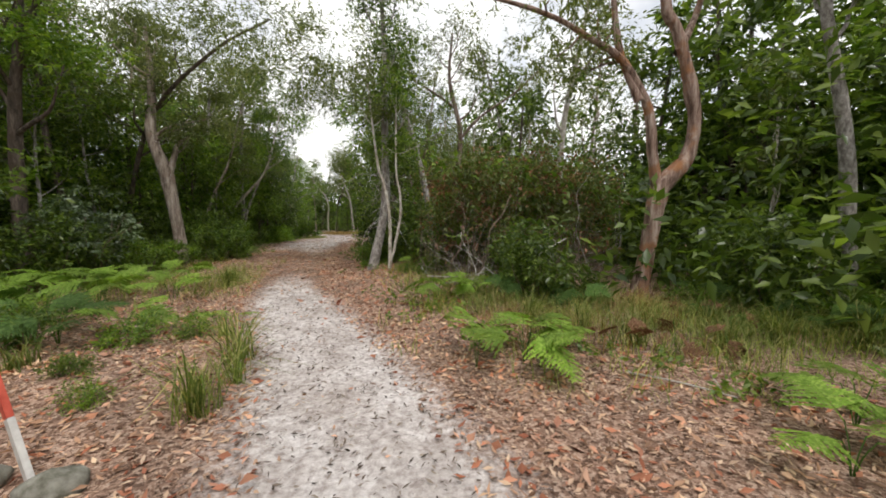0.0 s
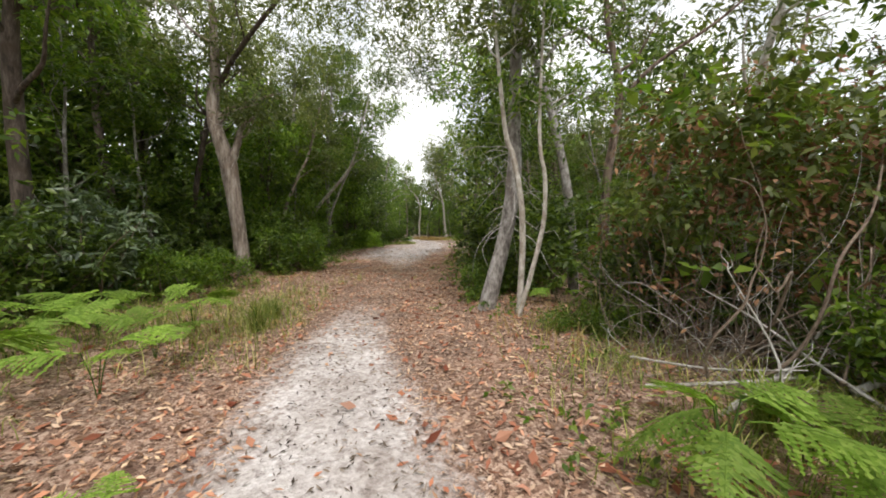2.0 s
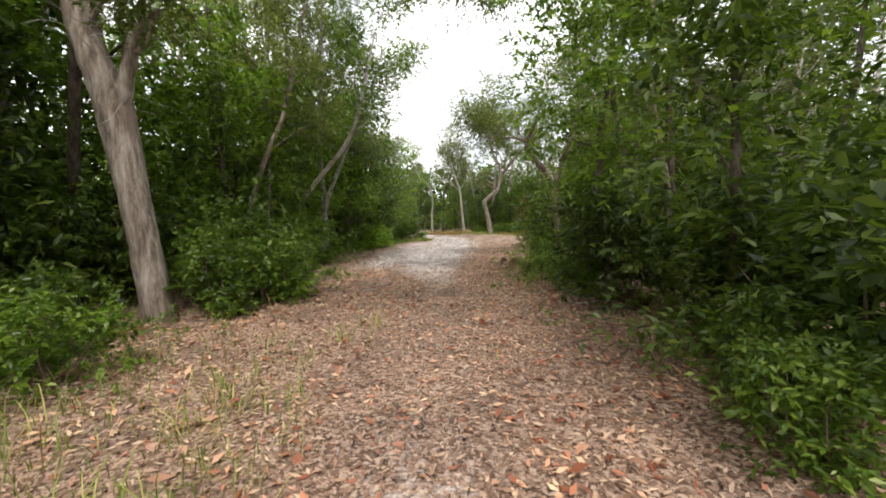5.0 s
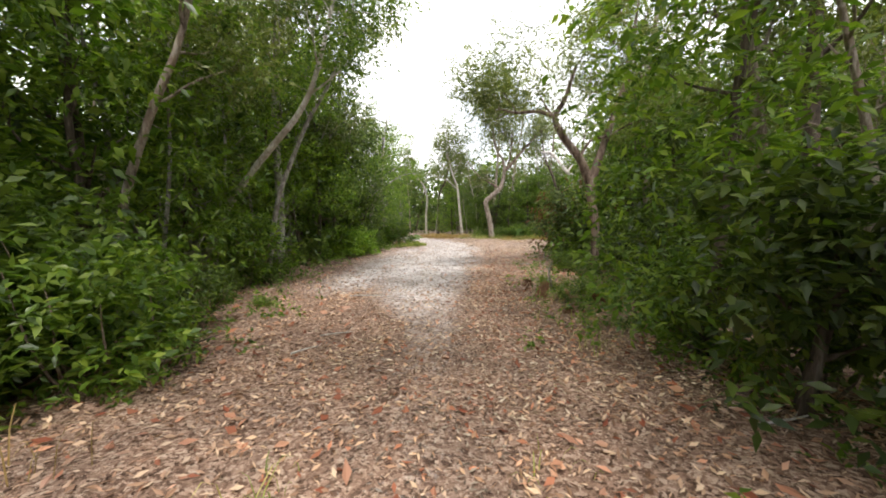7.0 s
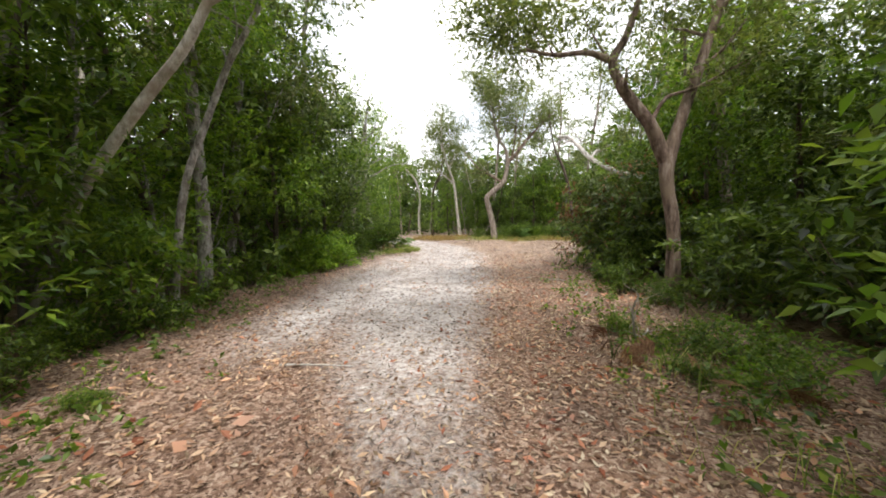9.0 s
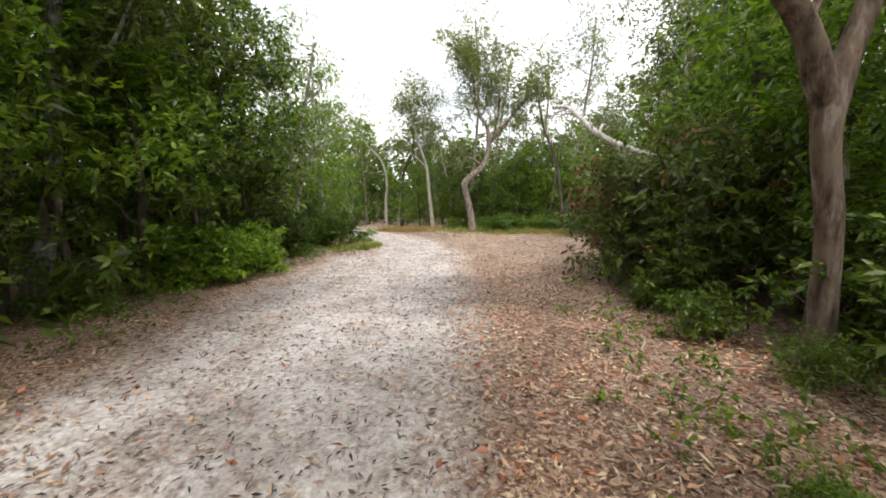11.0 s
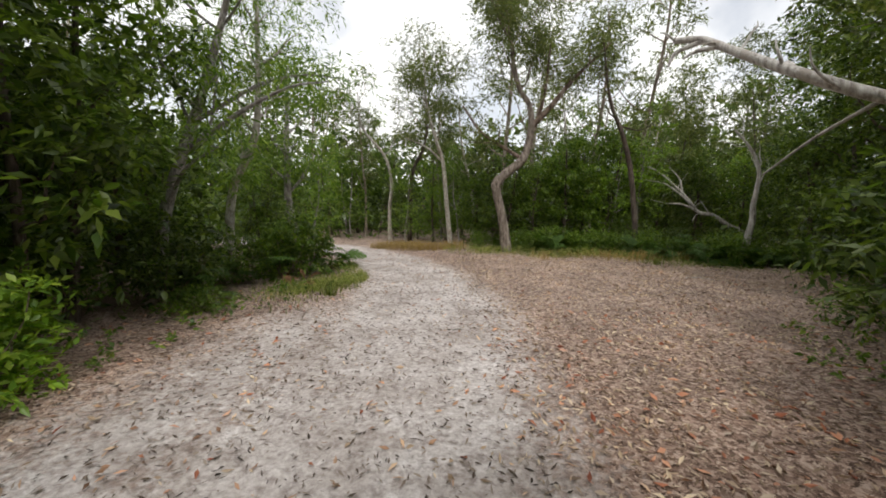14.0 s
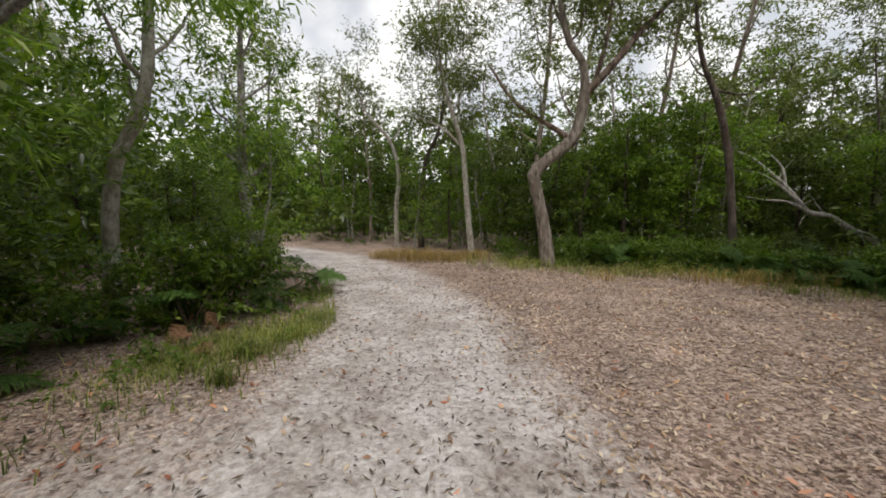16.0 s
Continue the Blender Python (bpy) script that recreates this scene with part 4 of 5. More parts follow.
for kind, x, y, s in [("dense", 10.8, 6.6, 1.0), ("dense", 12.6, 7.6, 1.1), ("dense", 11.8, 4.8, 0.95), ("fardense", 13.8, 5.6, 1.1), ("dense", 10.0, 9.2, 1.0), ("gum", 2.4, 13.0, 0.95), ("gum", 4.6, 11.8, 1.0), ("gum", 3.4, 16.2, 1.0), ("gum", 6.6, 12.6, 1.0), ("gum", 1.8, 18.6, 0.9), ("dense", -9.2, 14.6, 1.1), ("bright", -8.9, 17.0, 0.9),
                      ("dense", 0.6, 25.2, 0.62), ("dense", 0.9, 23.4, 0.6), ("gum", -7.6, 41.6, 0.75), ("dense", -2.2, 38.6, 0.75), ("dense", -0.6, 39.2, 0.8), ("dense", 2.0, 39.2, 0.8), ("dense", 3.6, 38.9, 0.8),
                      ("bright", -9.3, 15.9, 1.15), ("dense", -9.9, 19.4, 1.1), ("gum", -12.0, 22.6, 1.15), ("gum", -12.0, 25.2, 1.1), ("dense", -9.7, 22.3, 0.9), ("dense", -10.1, 24.2, 0.95), ("dense", -10.4, 26.2, 0.85), ("gum", 1.2, 11.4, 0.8), ("wattle", 1.1, 13.8, 0.8), ("dark", 0.9, 11.4, 1.0), ("dark", 1.2, 12.3, 1.1), ("dense", 0.8, 24.1, 1.0), ("dense", 1.6, 22.4, 0.95), ("gum", -10.2, 21.0, 1.1), ("gum", -10.9, 24.8, 1.1), ("gum", 5.8, 36.4, 1.0), ("gum", 7.5, 34.2, 1.0), ("gum", 4.4, 39.8, 1.0), ("gum", 6.8, 31.2, 0.95), ("dense", 3.9, 29.2, 1.1), ("dense", 4.9, 31.0, 1.1), ("dense", 3.2, 27.4, 1.0), ("gum", 5.2, 30.0, 1.15), ("dense", 1.0, 38.4, 0.85), ("dense", 2.9, 38.2, 0.9), ("dense", 6.1, 36.0, 1.0), ("dense", 6.9, 33.2, 1.0), ("mid", -6.45, 11.9, 0.9), ("mid", -6.3, 12.7, 0.95), ("mid", -7.0, 12.4, 1.0), ("mid", -6.4, 13.3, 0.9), ("dark", -7.6, 12.9, 1.0), ("dense", -10.6, 30.6, 0.6), ("dense", -11.4, 28.6, 0.8), ("gum", 0.9, 18.2, 0.9), ("gum", 1.3, 22.2, 1.0),
                      ("mid", -6.0, 8.0, 0.7), ("lime", -6.6, 8.8, 0.62), ("mid", -5.9, 9.3, 0.65), ("lime", -7.4, 7.4, 0.7), ("mid", -6.9, 10.0, 0.7), ("dark", -7.6, 9.2, 0.8), ("mid", -0.25, 9.2, 0.5), ("mid", -0.05, 9.7, 0.6), ("low", 0.3, 9.9, 0.8),
                      ("low", -2.0, 18.5, 0.4), ("low", -1.5, 17.8, 0.6), ("low", -1.1, 17.0, 0.7), ("low", -0.6, 16.0, 0.7), ("low", -1.7, 17.1, 0.35), ("low", -1.1, 15.7, 0.35), ("low", -6.9, 15.8, 0.7),
                      ("dark", -0.7, 24.4, 1.0), ("dark", -0.4, 25.4, 1.05), ("dark", -0.6, 23.3, 0.9), ("low", -1.2, 22.4, 0.6), ("low", 1.7, 7.0, 0.6), ("wattle", -9.5, 30.9, 0.78), ("dark", 2.5, 8.1, 0.8), ("dark", 2.1, 8.9, 0.9), ("mid", 2.3, 7.6, 0.6), ("wattle", 1.9, 9.8, 0.7),
                      ("dark", -2.6, 37.2, 0.45), ("mid", -1.2, 37.4, 0.5), ("dark", 1.4, 36.4, 0.5), ("dark", 2.8, 35.4, 0.5), ("dark", 4.2, 33.6, 0.5), ("mid", -5.6, 37.0, 0.5), ("mid", -3.7, 36.9, 0.5), ("mid", -4.9, 36.9, 0.45), ("dark", 0.2, 38.0, 0.7), ("low", 6.8, 3.2, 0.8), ("low", 7.8, 2.6, 0.8), ("mid", 7.4, 5.2, 0.7), ("low", 5.9, 3.9, 0.7), ("mid", 9.4, 4.6, 0.8), ("low", 4.4, 4.9, 0.8), ("mid", 8.6, 6.6, 0.9)]:
    plant(kind, x, y, s)


for kind, x, y, s in [("fardense", 9.6, 8.0, 1.05), ("fardense", 11.2, 8.8, 1.1), ("dense", 8.6, 9.6, 1.0), ("fardense", 12.4, 10.8, 1.2), ("fardense", 14.6, 8.8, 1.2), ("fardense", 13.4, 6.6, 1.15), ("dark", 9.8, 7.0, 1.2), ("dark", 10.9, 6.2, 1.2), ("dark", 9.4, 5.8, 1.0), ("fardense", 9.8, 12.6, 1.2), ("gum", 1.2, 15.0, 0.9),
                      ("lime", -8.9, 23.3, 0.85), ("lime", -8.8, 24.3, 0.85), ("lime", -9.5, 22.9, 0.95), ("dense", -10.9, 23.2, 1.05), ("dense", -10.6, 25.4, 1.05), ("gum", -3.0, 42.0, 1.15), ("gum", -1.2, 41.4, 1.1), ("gum", 1.2, 41.2, 1.1), ("gum", -5.4, 42.4, 1.15), ("gum", 5.4, 32.4, 1.05), ("gum", 3.6, 30.2, 0.95), ("dense", 4.3, 29.8, 1.1), ("dense", 2.8, 27.4, 0.85), ("gum", 2.7, 28.7, 0.85), ("low", -9.2, 27.0, 0.6), ("dark", -9.9, 27.2, 0.7), ("dark", 0.2, 17.2, 1.0), ("dark", 0.7, 18.4, 1.1), ("dark", -0.2, 19.2, 0.8), ("dark", 1.2, 17.5, 1.1), ("bright", 2.9, 9.0, 0.65), ("bright", 3.7, 8.2, 0.7), ("wattle", 4.4, 9.5, 0.9), ("dense", -10.3, 9.4, 1.0), ("dense", -10.8, 11.6, 1.05), ("dense", -10.2, 13.2, 1.0), ("fardense", -12.4, 10.6, 1.1), ("fardense", -12.0, 8.2, 1.1), ("dark", -9.3, 10.8, 1.1), ("dark", -8.9, 12.2, 1.1),
                      ("bright", -0.4, 38.6, 0.7), ("bright", 1.0, 39.6, 0.85), ("low", -1.2, 1.1, 0.3), ("low", -1.9, 1.7, 0.35), ("low", -2.8, 1.4, 0.45), ("low", -3.2, 2.4, 0.7), ("low", -2.1, 2.7, 0.6), ("low", -4.4, 3.4, 0.8), ("low", -5.4, 3.0, 0.9), ("mid", -6.2, 4.4, 0.6), ("low", -1.5, 3.0, 0.5)]:
    plant(kind, x, y, s)


# crowns that meet over the track
build_tree("overhanging_gum", "gum tree leaning over the track with hanging grey-green crown", 65, [(-9.6, 11.9, -0.2, 0.1), (-9.2, 11.7, 2.2, 0.085), (-7.8, 11.2, 5.2, 0.07), (-5.2, 10.4, 6.9, 0.05), (-3.2, 9.9, 7.6, 0.03)], B_DARK, L_GUM, auto=8, low=0.5, limb_len=2.2, clump=0.75, extra=cloud(5, (-3.0, 9.8, 6.9), (2.1, 1.6, 1.3), 46) + cloud(9, (-2.1, 10.6, 6.7), (1.3, 1.2, 1.5), 26), sprigs=18)
build_tree("overhanging_gum", "grey gum beside the track with spreading olive crown", 66, [(1.7, 10.6, -0.2, 0.12), (1.5, 10.7, 2.2, 0.1), (1.0, 10.9, 4.4, 0.08), (0.3, 11.1, 6.4, 0.05), (-0.2, 11.2, 7.8, 0.03)], B_GREY, L_GUM, auto=8, low=0.45, limb_len=2.0, clump=0.75, extra=cloud(6, (-0.1, 11.3, 6.0), (1.4, 1.6, 1.7), 30), sprigs=12)


build_tree("overhanging_gum", "tall gum with a thin crown reaching across the track", 67, [(1.9, 14.6, -0.2, 0.13), (1.7, 14.7, 2.4, 0.1), (1.0, 14.9, 4.6, 0.085), (-0.4, 15.1, 6.3, 0.06), (-2.2, 15.2, 7.2, 0.03)], B_BROWN, L_GUM, auto=7, low=0.6, limb_len=2.0, clump=0.6, extra=cloud(7, (-2.6, 15.2, 7.0), (2.3, 1.5, 1.0), 60), sprigs=18, size=0.1)
build_tree("overhanging_gum", "slender gum holding a high open crown", 68, [(2.6, 11.9, -0.2, 0.12), (2.5, 11.9, 2.4, 0.1), (2.7, 11.8, 4.6, 0.085), (2.3, 11.6, 6.4, 0.06), (2.4, 11.5, 8.0, 0.03)], B_BROWN, L_GUM,
           limbs=[line4([(2.65, 11.8, 4.4), (3.4, 11.7, 5.2), (4.6, 11.6, 6.0), (5.6, 11.5, 6.9)], 0.06, 0.02), line4([(2.4, 11.7, 5.6), (1.4, 11.5, 6.2), (0.2, 11.4, 6.8)], 0.05, 0.015)], auto=6, low=0.6, limb_len=2.0, clump=0.6, extra=cloud(8, (2.4, 11.5, 7.6), (3.8, 1.5, 1.1), 34), sprigs=8, size=0.1)


# thick bushes that back the clearing
def bushy(seed, x, y, height, spread, leaf, label, more=(), low=0.06):
    rng = np.random.default_rng(seed)
    n = int(13 * height)
    a, q, z = rng.uniform(0, 6.28, n), rng.random(n) ** 0.4, rng.uniform(low, 1.0, n)
    w = spread * np.sqrt(np.clip(1.1 - (z - 0.42) ** 2 * 2.7, 0.06, 1))
    c = np.stack([np.cos(a) * q * w, np.sin(a) * q * w, z * height - 0.2], -1)
    return build_tree("bushy_tree", label, seed, stem(rng, height * 0.8, 0.07, 0.08), B_DARK, leaf, auto=5, low=0.25, limb_len=spread * 0.9, clump=0.44, sprigs=13, per=6, size=0.13, slim=0.42, extra=list(c) + list(more), twig_each=2, sides=7, group="dense bushy trees", at=pose(x, y, float(lift(x, y))))


for k, (x, y, h, w, leaf) in enumerate([(-3.3, 39.4, 4.0, 1.2, L_DARK), (-2.0, 40.3, 5.0, 1.3, L_DARK), (-1.2, 39.6, 5.3, 1.3, L_MID), (0.1, 40.2, 4.6, 1.3, L_DARK), (1.3, 41.0, 4.0, 1.3, L_DARK), (2.6, 41.4, 4.0, 1.4, L_DARK), (4.1, 41.2, 4.4, 1.4, L_DARK), (5.6, 40.6, 4.6, 1.4, L_MID), (6.6, 39.0, 4.8, 1.5, L_DARK), (5.9, 37.2, 4.2, 1.3, L_DARK), (-5.9, 39.8, 3.2, 1.1, L_MID), (-4.7, 40.4, 3.4, 1.2, L_DARK), (2.1, 29.8, 7.4, 1.6, L_DARK), (3.4, 31.0, 8.0, 1.7, L_DARK), (2.9, 28.4, 5.4, 1.4, L_DARK)]):
    bushy(720 + k, x, y, h, w, leaf, "rounded mid-green bush in the light" if leaf is L_MID else "dense dark-green bush behind the clearing")


# leafy trees that shut in the track
bushy(740, -0.6, 14.7, 7.0, 1.35, L_MID, "tall leafy green tree leaning out over the track", cloud(11, (-0.8, -0.8, 5.9), (1.1, 1.1, 1.1), 26))
# the L_BRIGHT crown carries its sunlight in the leaf colour
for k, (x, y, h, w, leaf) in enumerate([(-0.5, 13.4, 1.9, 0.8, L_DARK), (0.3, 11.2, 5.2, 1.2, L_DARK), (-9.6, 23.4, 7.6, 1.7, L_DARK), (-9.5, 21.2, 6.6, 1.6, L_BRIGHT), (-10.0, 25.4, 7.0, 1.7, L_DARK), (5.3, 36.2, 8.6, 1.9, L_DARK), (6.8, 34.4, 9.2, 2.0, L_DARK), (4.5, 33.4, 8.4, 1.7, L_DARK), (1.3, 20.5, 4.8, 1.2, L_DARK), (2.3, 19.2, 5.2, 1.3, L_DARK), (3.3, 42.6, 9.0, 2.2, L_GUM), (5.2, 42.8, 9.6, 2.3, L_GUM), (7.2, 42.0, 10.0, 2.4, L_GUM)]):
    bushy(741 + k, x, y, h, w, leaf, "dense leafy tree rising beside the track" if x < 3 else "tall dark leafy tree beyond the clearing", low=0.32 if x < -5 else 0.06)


build_tree("willow_wattle", "overhanging wattle with long narrow drooping leaves", 64, [(-10.6, 27.6, -0.2, 0.11), (-10.3, 27.7, 1.6, 0.09), (-9.8, 27.9, 3.2, 0.08), (-9.4, 28.2, 5.0, 0.05), (-9.2, 28.4, 6.5, 0.03)], B_GREY, L_MID,
           limbs=[line4([(-10.1, 27.8, 2.4), (-9.2, 28.0, 3.1), (-8.3, 28.2, 3.6), (-7.6, 28.3, 3.7)], 0.05, 0.012), line4([(-9.9, 27.9, 3.0), (-9.2, 28.8, 3.9), (-8.6, 29.3, 4.2), (-8.0, 29.6, 4.2)], 0.045, 0.012), line4([(-10.3, 27.7, 1.6), (-9.7, 27.5, 2.2), (-9.0, 27.4, 2.5)], 0.04, 0.012)],
           auto=8, low=0.3, limb_len=2.0, clump=0.55, sprigs=15, per=6, size=0.17, slim=0.16, hang=0.5, twig_each=3)


# far woods close the view all round
def far_woods():
    rng = np.random.default_rng(88)
    n = 3400
    a, r = rng.uniform(0, 2 * np.pi, n), rng.uniform(24, 34, n)
    c = np.stack([-4 + r * np.cos(a), 18 + (r + 12) * np.sin(a), rng.uniform(0.0, 9.0, n) * rng.random(n)], -1)
    v, f = sprays(rng, c, 1.7, 12, 3, 0.75, 0.5, 0.1, 0.9, 0.9)
    return tagged(new("far_woods", np_mesh("far_woods", v, f, L_DARK)), "distant dense dark-green woodland closing the view", "woodland", kind="stuff")


def understorey():
    """Low growth between the trunks, back from the track."""
    rng = np.random.default_rng(89)
    n = 2100
    x, y = rng.uniform(-26, 20, n), rng.uniform(-9, 58, n)
    ok = ((x < left_edge(y) - 2.4) | (x > right_edge(y) + 2.6) | (y > 40.3)) & (tread_far(x, y) > 3.2) & ((y < 34) | (y > 38.6) | (x < -13) | (x > 5))
    c = np.stack([x, y, rng.uniform(0.1, 2.3, n) * rng.uniform(0.5, 1, n)], -1)[ok]
    v, f = sprays(rng, c, 0.85, 11, 4, 0.3, 0.42, 0.1, 0.8, 0.4)
    return tagged(new("understorey", np_mesh("understorey", v, f, L_DARK)), "dark tangled undergrowth between the tree trunks", "undergrowth", kind="stuff")


def backwoods():
    """Taller dark growth that shuts out the light between the trunks."""
    rng = np.random.default_rng(91)
    n = 2600
    y = rng.uniform(-6, 36, n)
    left = rng.random(n) < 0.5
    x = np.where(left, left_edge(y) - rng.uniform(4.4, 12, n), right_edge(y) + rng.uniform(5.5, 13, n))
    glade = ((x > 1.5) & (x < 9) & (y > 6) & (y < 21))
    c = np.stack([x, y, rng.uniform(0.2, 5.2, n) * np.where(glade, 0.5, 1.0)], -1)
    v, f = sprays(rng, c, 0.8, 11, 4, 0.26, 0.42, 0.1, 0.8, 0.4)
    return tagged(new("backwoods", np_mesh("backwoods", v, f, L_DARK)), "deep dark-green thicket between the forest trees", "undergrowth", kind="stuff")


def edge_weeds():
    """Seedlings and creepers where the growth meets the litter."""
    rng = np.random.default_rng(90)
    n = 600
    y = rng.uniform(1, 36, n)
    left = rng.random(n) < 0.5
    x = np.where(left, left_edge(y) + rng.normal(0.0, 0.4, n), right_edge(y) - rng.normal(0.0, 0.4, n))
    ok = tread_far(x, y) > 1.6
    c = np.stack([x, y, lift(x, y) + 0.05 + 0.1 * rng.random(n)], -1)[ok]
    v, f = sprays(rng, c, 0.13, 4, 5, 0.075, 0.5, 0.1, 0.6, 0.12)
    v[:, 2] = np.maximum(v[:, 2], lift(v[:, 0], v[:, 1]) + 0.01)
    return tagged(new("ground_weeds", np_mesh("ground_weeds", v, f, L_MID)), "small green seedlings and creepers in leaf litter", "weeds", kind="stuff")


far_woods()
understorey()
backwoods()
edge_weeds()


# ---- bracken ----
def frond_mesh(name, seed, length, mat, arch=0.5):
    rng = np.random.default_rng(seed)
    s = np.linspace(0, 1, 22)
    rx = length * s
    rz = length * (0.38 * s - arch * s**2)
    line = np.stack([rx, 0 * s, rz, 0.004 * (1 - 0.7 * s) + 0.0008], -1)
    tv, tf = tube(line, 4)
    vs, fs, n = [tv], [np.vstack([tf[:, [0, 1, 2]], tf[:, [0, 2, 3]]])], len(tv)
    ns = 15
    gap = 0.8 * length / ns
    for k in range(ns):
        u = 0.18 + 0.8 * k / ns
        p0 = np.array([np.interp(u, s, rx), 0, np.interp(u, s, rz)])
        pl = length * 0.46 * (1 - (u - 0.18) / 0.84) ** 0.9 + 0.02
        for sd in (-1, 1):
            d = unit(np.array([0.5, sd * 1.0, -0.18 + rng.normal(0, 0.08)]))
            m = max(4, int(pl / 0.025))
            q = np.linspace(0.04, 1, m)
            base = p0 + d * (q * pl)[:, None] + np.array([0, 0, -0.45]) * ((q * pl) ** 2)[:, None]
            pw = np.minimum(gap * 0.6 * (1 - q**1.6) + 0.009, 0.3 * pl + 0.006)
            fwd = np.array([0.95, -sd * 0.1, 0.0])
            for e in (1, -1):
                tip = base + (fwd * e + d * 0.5) * pw[:, None] + rng.normal(0, 0.004, base.shape)
                w = d * (pl / m * 1.0)
                vs.append(np.stack([base - w, base + w, tip], 1).reshape(-1, 3))
                fs.append(np.arange(m * 3).reshape(-1, 3) + n)
                n += m * 3
    return np_mesh(name, np.vstack(vs), np.vstack(fs), mat, False)


FROND = [frond_mesh("frond", 201, 0.62, L_FERN, 0.42), frond_mesh("frond", 202, 0.5, L_FERN, 0.3), frond_mesh("frond", 203, 0.58, L_FERND, 0.45), frond_mesh("frond", 204, 0.5, L_DEAD, 0.7)]


def fern(name, label, seed, x, y, fronds, rise, kinds=(0, 1), scale=1.0, group="bracken ferns", spread=(0.75, 1.15), tip=10):
    rng = np.random.default_rng(seed)
    f = thing(name, label, "fern", group, pose(x, y, float(lift(x, y)), 0, 0, rng.uniform(0, 360)))
    for k in range(fronds):
        a = 360 * k / fronds + rng.uniform(-30, 30)
        h = rise * rng.uniform(*spread)
        ox, oy = 0.1 * math.cos(radians(a)), 0.1 * math.sin(radians(a))
        part("stalk", np_mesh("stalk", *tube(spline([(0, 0, -0.05, 0.005), (ox * 0.4, oy * 0.4, h * 0.5, 0.0045), (ox, oy, h, 0.004)], 3), 5), L_FERND), f)
        part("frond", FROND[kinds[int(rng.integers(len(kinds)))]], f, at=pose(ox, oy, h - 0.01, rng.normal(0, tip), rng.uniform(-tip, 1.3 * tip), a) @ Matrix.Scale(scale * rng.uniform(0.8, 1.15), 4))
    return f


for k, (x, y, n, rise, sc) in enumerate([(1.8, 4.65, 6, 0.42, 1.05), (2.75, 1.95, 6, 0.36, 1.1), (2.2, 1.8, 2, 0.36, 0.8), (4.3, 0.1, 4, 0.28, 0.75), (2.5, 4.6, 3, 0.36, 0.8), (3.1, 2.4, 4, 0.34, 0.9), (-2.4, 3.0, 4, 0.4, 0.85), (-3.5, 5.6, 4, 0.45, 0.9),
                                         (-4.6, 5.2, 5, 0.45, 1.0), (-3.9, 6.5, 4, 0.45, 0.9), (-5.5, 6.3, 4, 0.45, 1.0), (-6.5, 5.4, 4, 0.45, 1.0), (-1.35, 3.5, 4, 0.2, 0.55), (-5.2, 4.3, 4, 0.4, 0.9), (-2.9, 4.6, 3, 0.4, 0.85), (-4.0, 4.4, 5, 0.5, 1.0), (-6.0, 5.0, 5, 0.5, 1.0), (-4.9, 6.0, 5, 0.5, 1.0), (4.9, 0.6, 5, 0.3, 0.9), (1.2, 8.9, 3, 0.25, 0.6)]):
    fern("bracken_fern", "bright green bracken fern with arching fronds", 300 + k, x, y, n, rise, (0, 1), sc * 1.15, tip=16)
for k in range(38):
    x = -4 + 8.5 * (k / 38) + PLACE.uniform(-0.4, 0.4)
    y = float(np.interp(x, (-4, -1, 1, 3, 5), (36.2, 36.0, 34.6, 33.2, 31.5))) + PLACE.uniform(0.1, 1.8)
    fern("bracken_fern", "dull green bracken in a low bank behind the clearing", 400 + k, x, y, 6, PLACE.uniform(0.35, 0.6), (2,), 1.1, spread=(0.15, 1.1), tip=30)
for k in range(40):
    x = -4.2 + 9.4 * (k / 40) + PLACE.uniform(-0.2, 0.2)
    y = float(np.interp(x, (-4, -1, 1, 3, 5), (36.4, 36.3, 35.0, 33.6, 32.0))) + PLACE.uniform(0.1, 1.9)
    plant("low", x, y, PLACE.uniform(0.8, 1.25), label="low dark-green scrub in the bank behind the clearing")
for kind, x, y, sc in [("dark", -0.1, 20.7, 0.75), ("dark", 0.4, 20.1, 0.8), ("mid", -1.3, 21.1, 0.5), ("dark", 0.5, 21.2, 0.9), ("low", -1.0, 19.9, 0.6), ("low", 1.25, 7.2, 0.45), ("low", 1.7, 6.9, 0.5), ("low", 1.0, 6.9, 0.35), ("mid", 2.0, 7.3, 0.4)]:
    plant(kind, x, y, sc)
# shaded bracken: the darker frond colour stands for the trees' shade
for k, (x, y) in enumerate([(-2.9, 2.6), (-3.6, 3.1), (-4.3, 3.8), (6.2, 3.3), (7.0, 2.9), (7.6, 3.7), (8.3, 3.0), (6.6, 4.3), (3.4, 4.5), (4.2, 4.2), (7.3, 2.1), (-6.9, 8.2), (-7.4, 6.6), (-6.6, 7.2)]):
    fern("bracken_fern", "bracken under the trees with shade put into its duller green", 440 + k, x, y, 5, 0.4, (2,), 1.0, spread=(0.4, 1.1), tip=20)
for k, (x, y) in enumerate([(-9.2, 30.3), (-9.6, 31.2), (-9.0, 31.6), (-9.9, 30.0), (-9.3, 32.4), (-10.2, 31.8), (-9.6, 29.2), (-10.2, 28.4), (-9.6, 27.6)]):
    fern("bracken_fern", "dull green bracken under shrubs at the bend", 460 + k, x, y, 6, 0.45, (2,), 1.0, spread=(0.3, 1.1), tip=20)
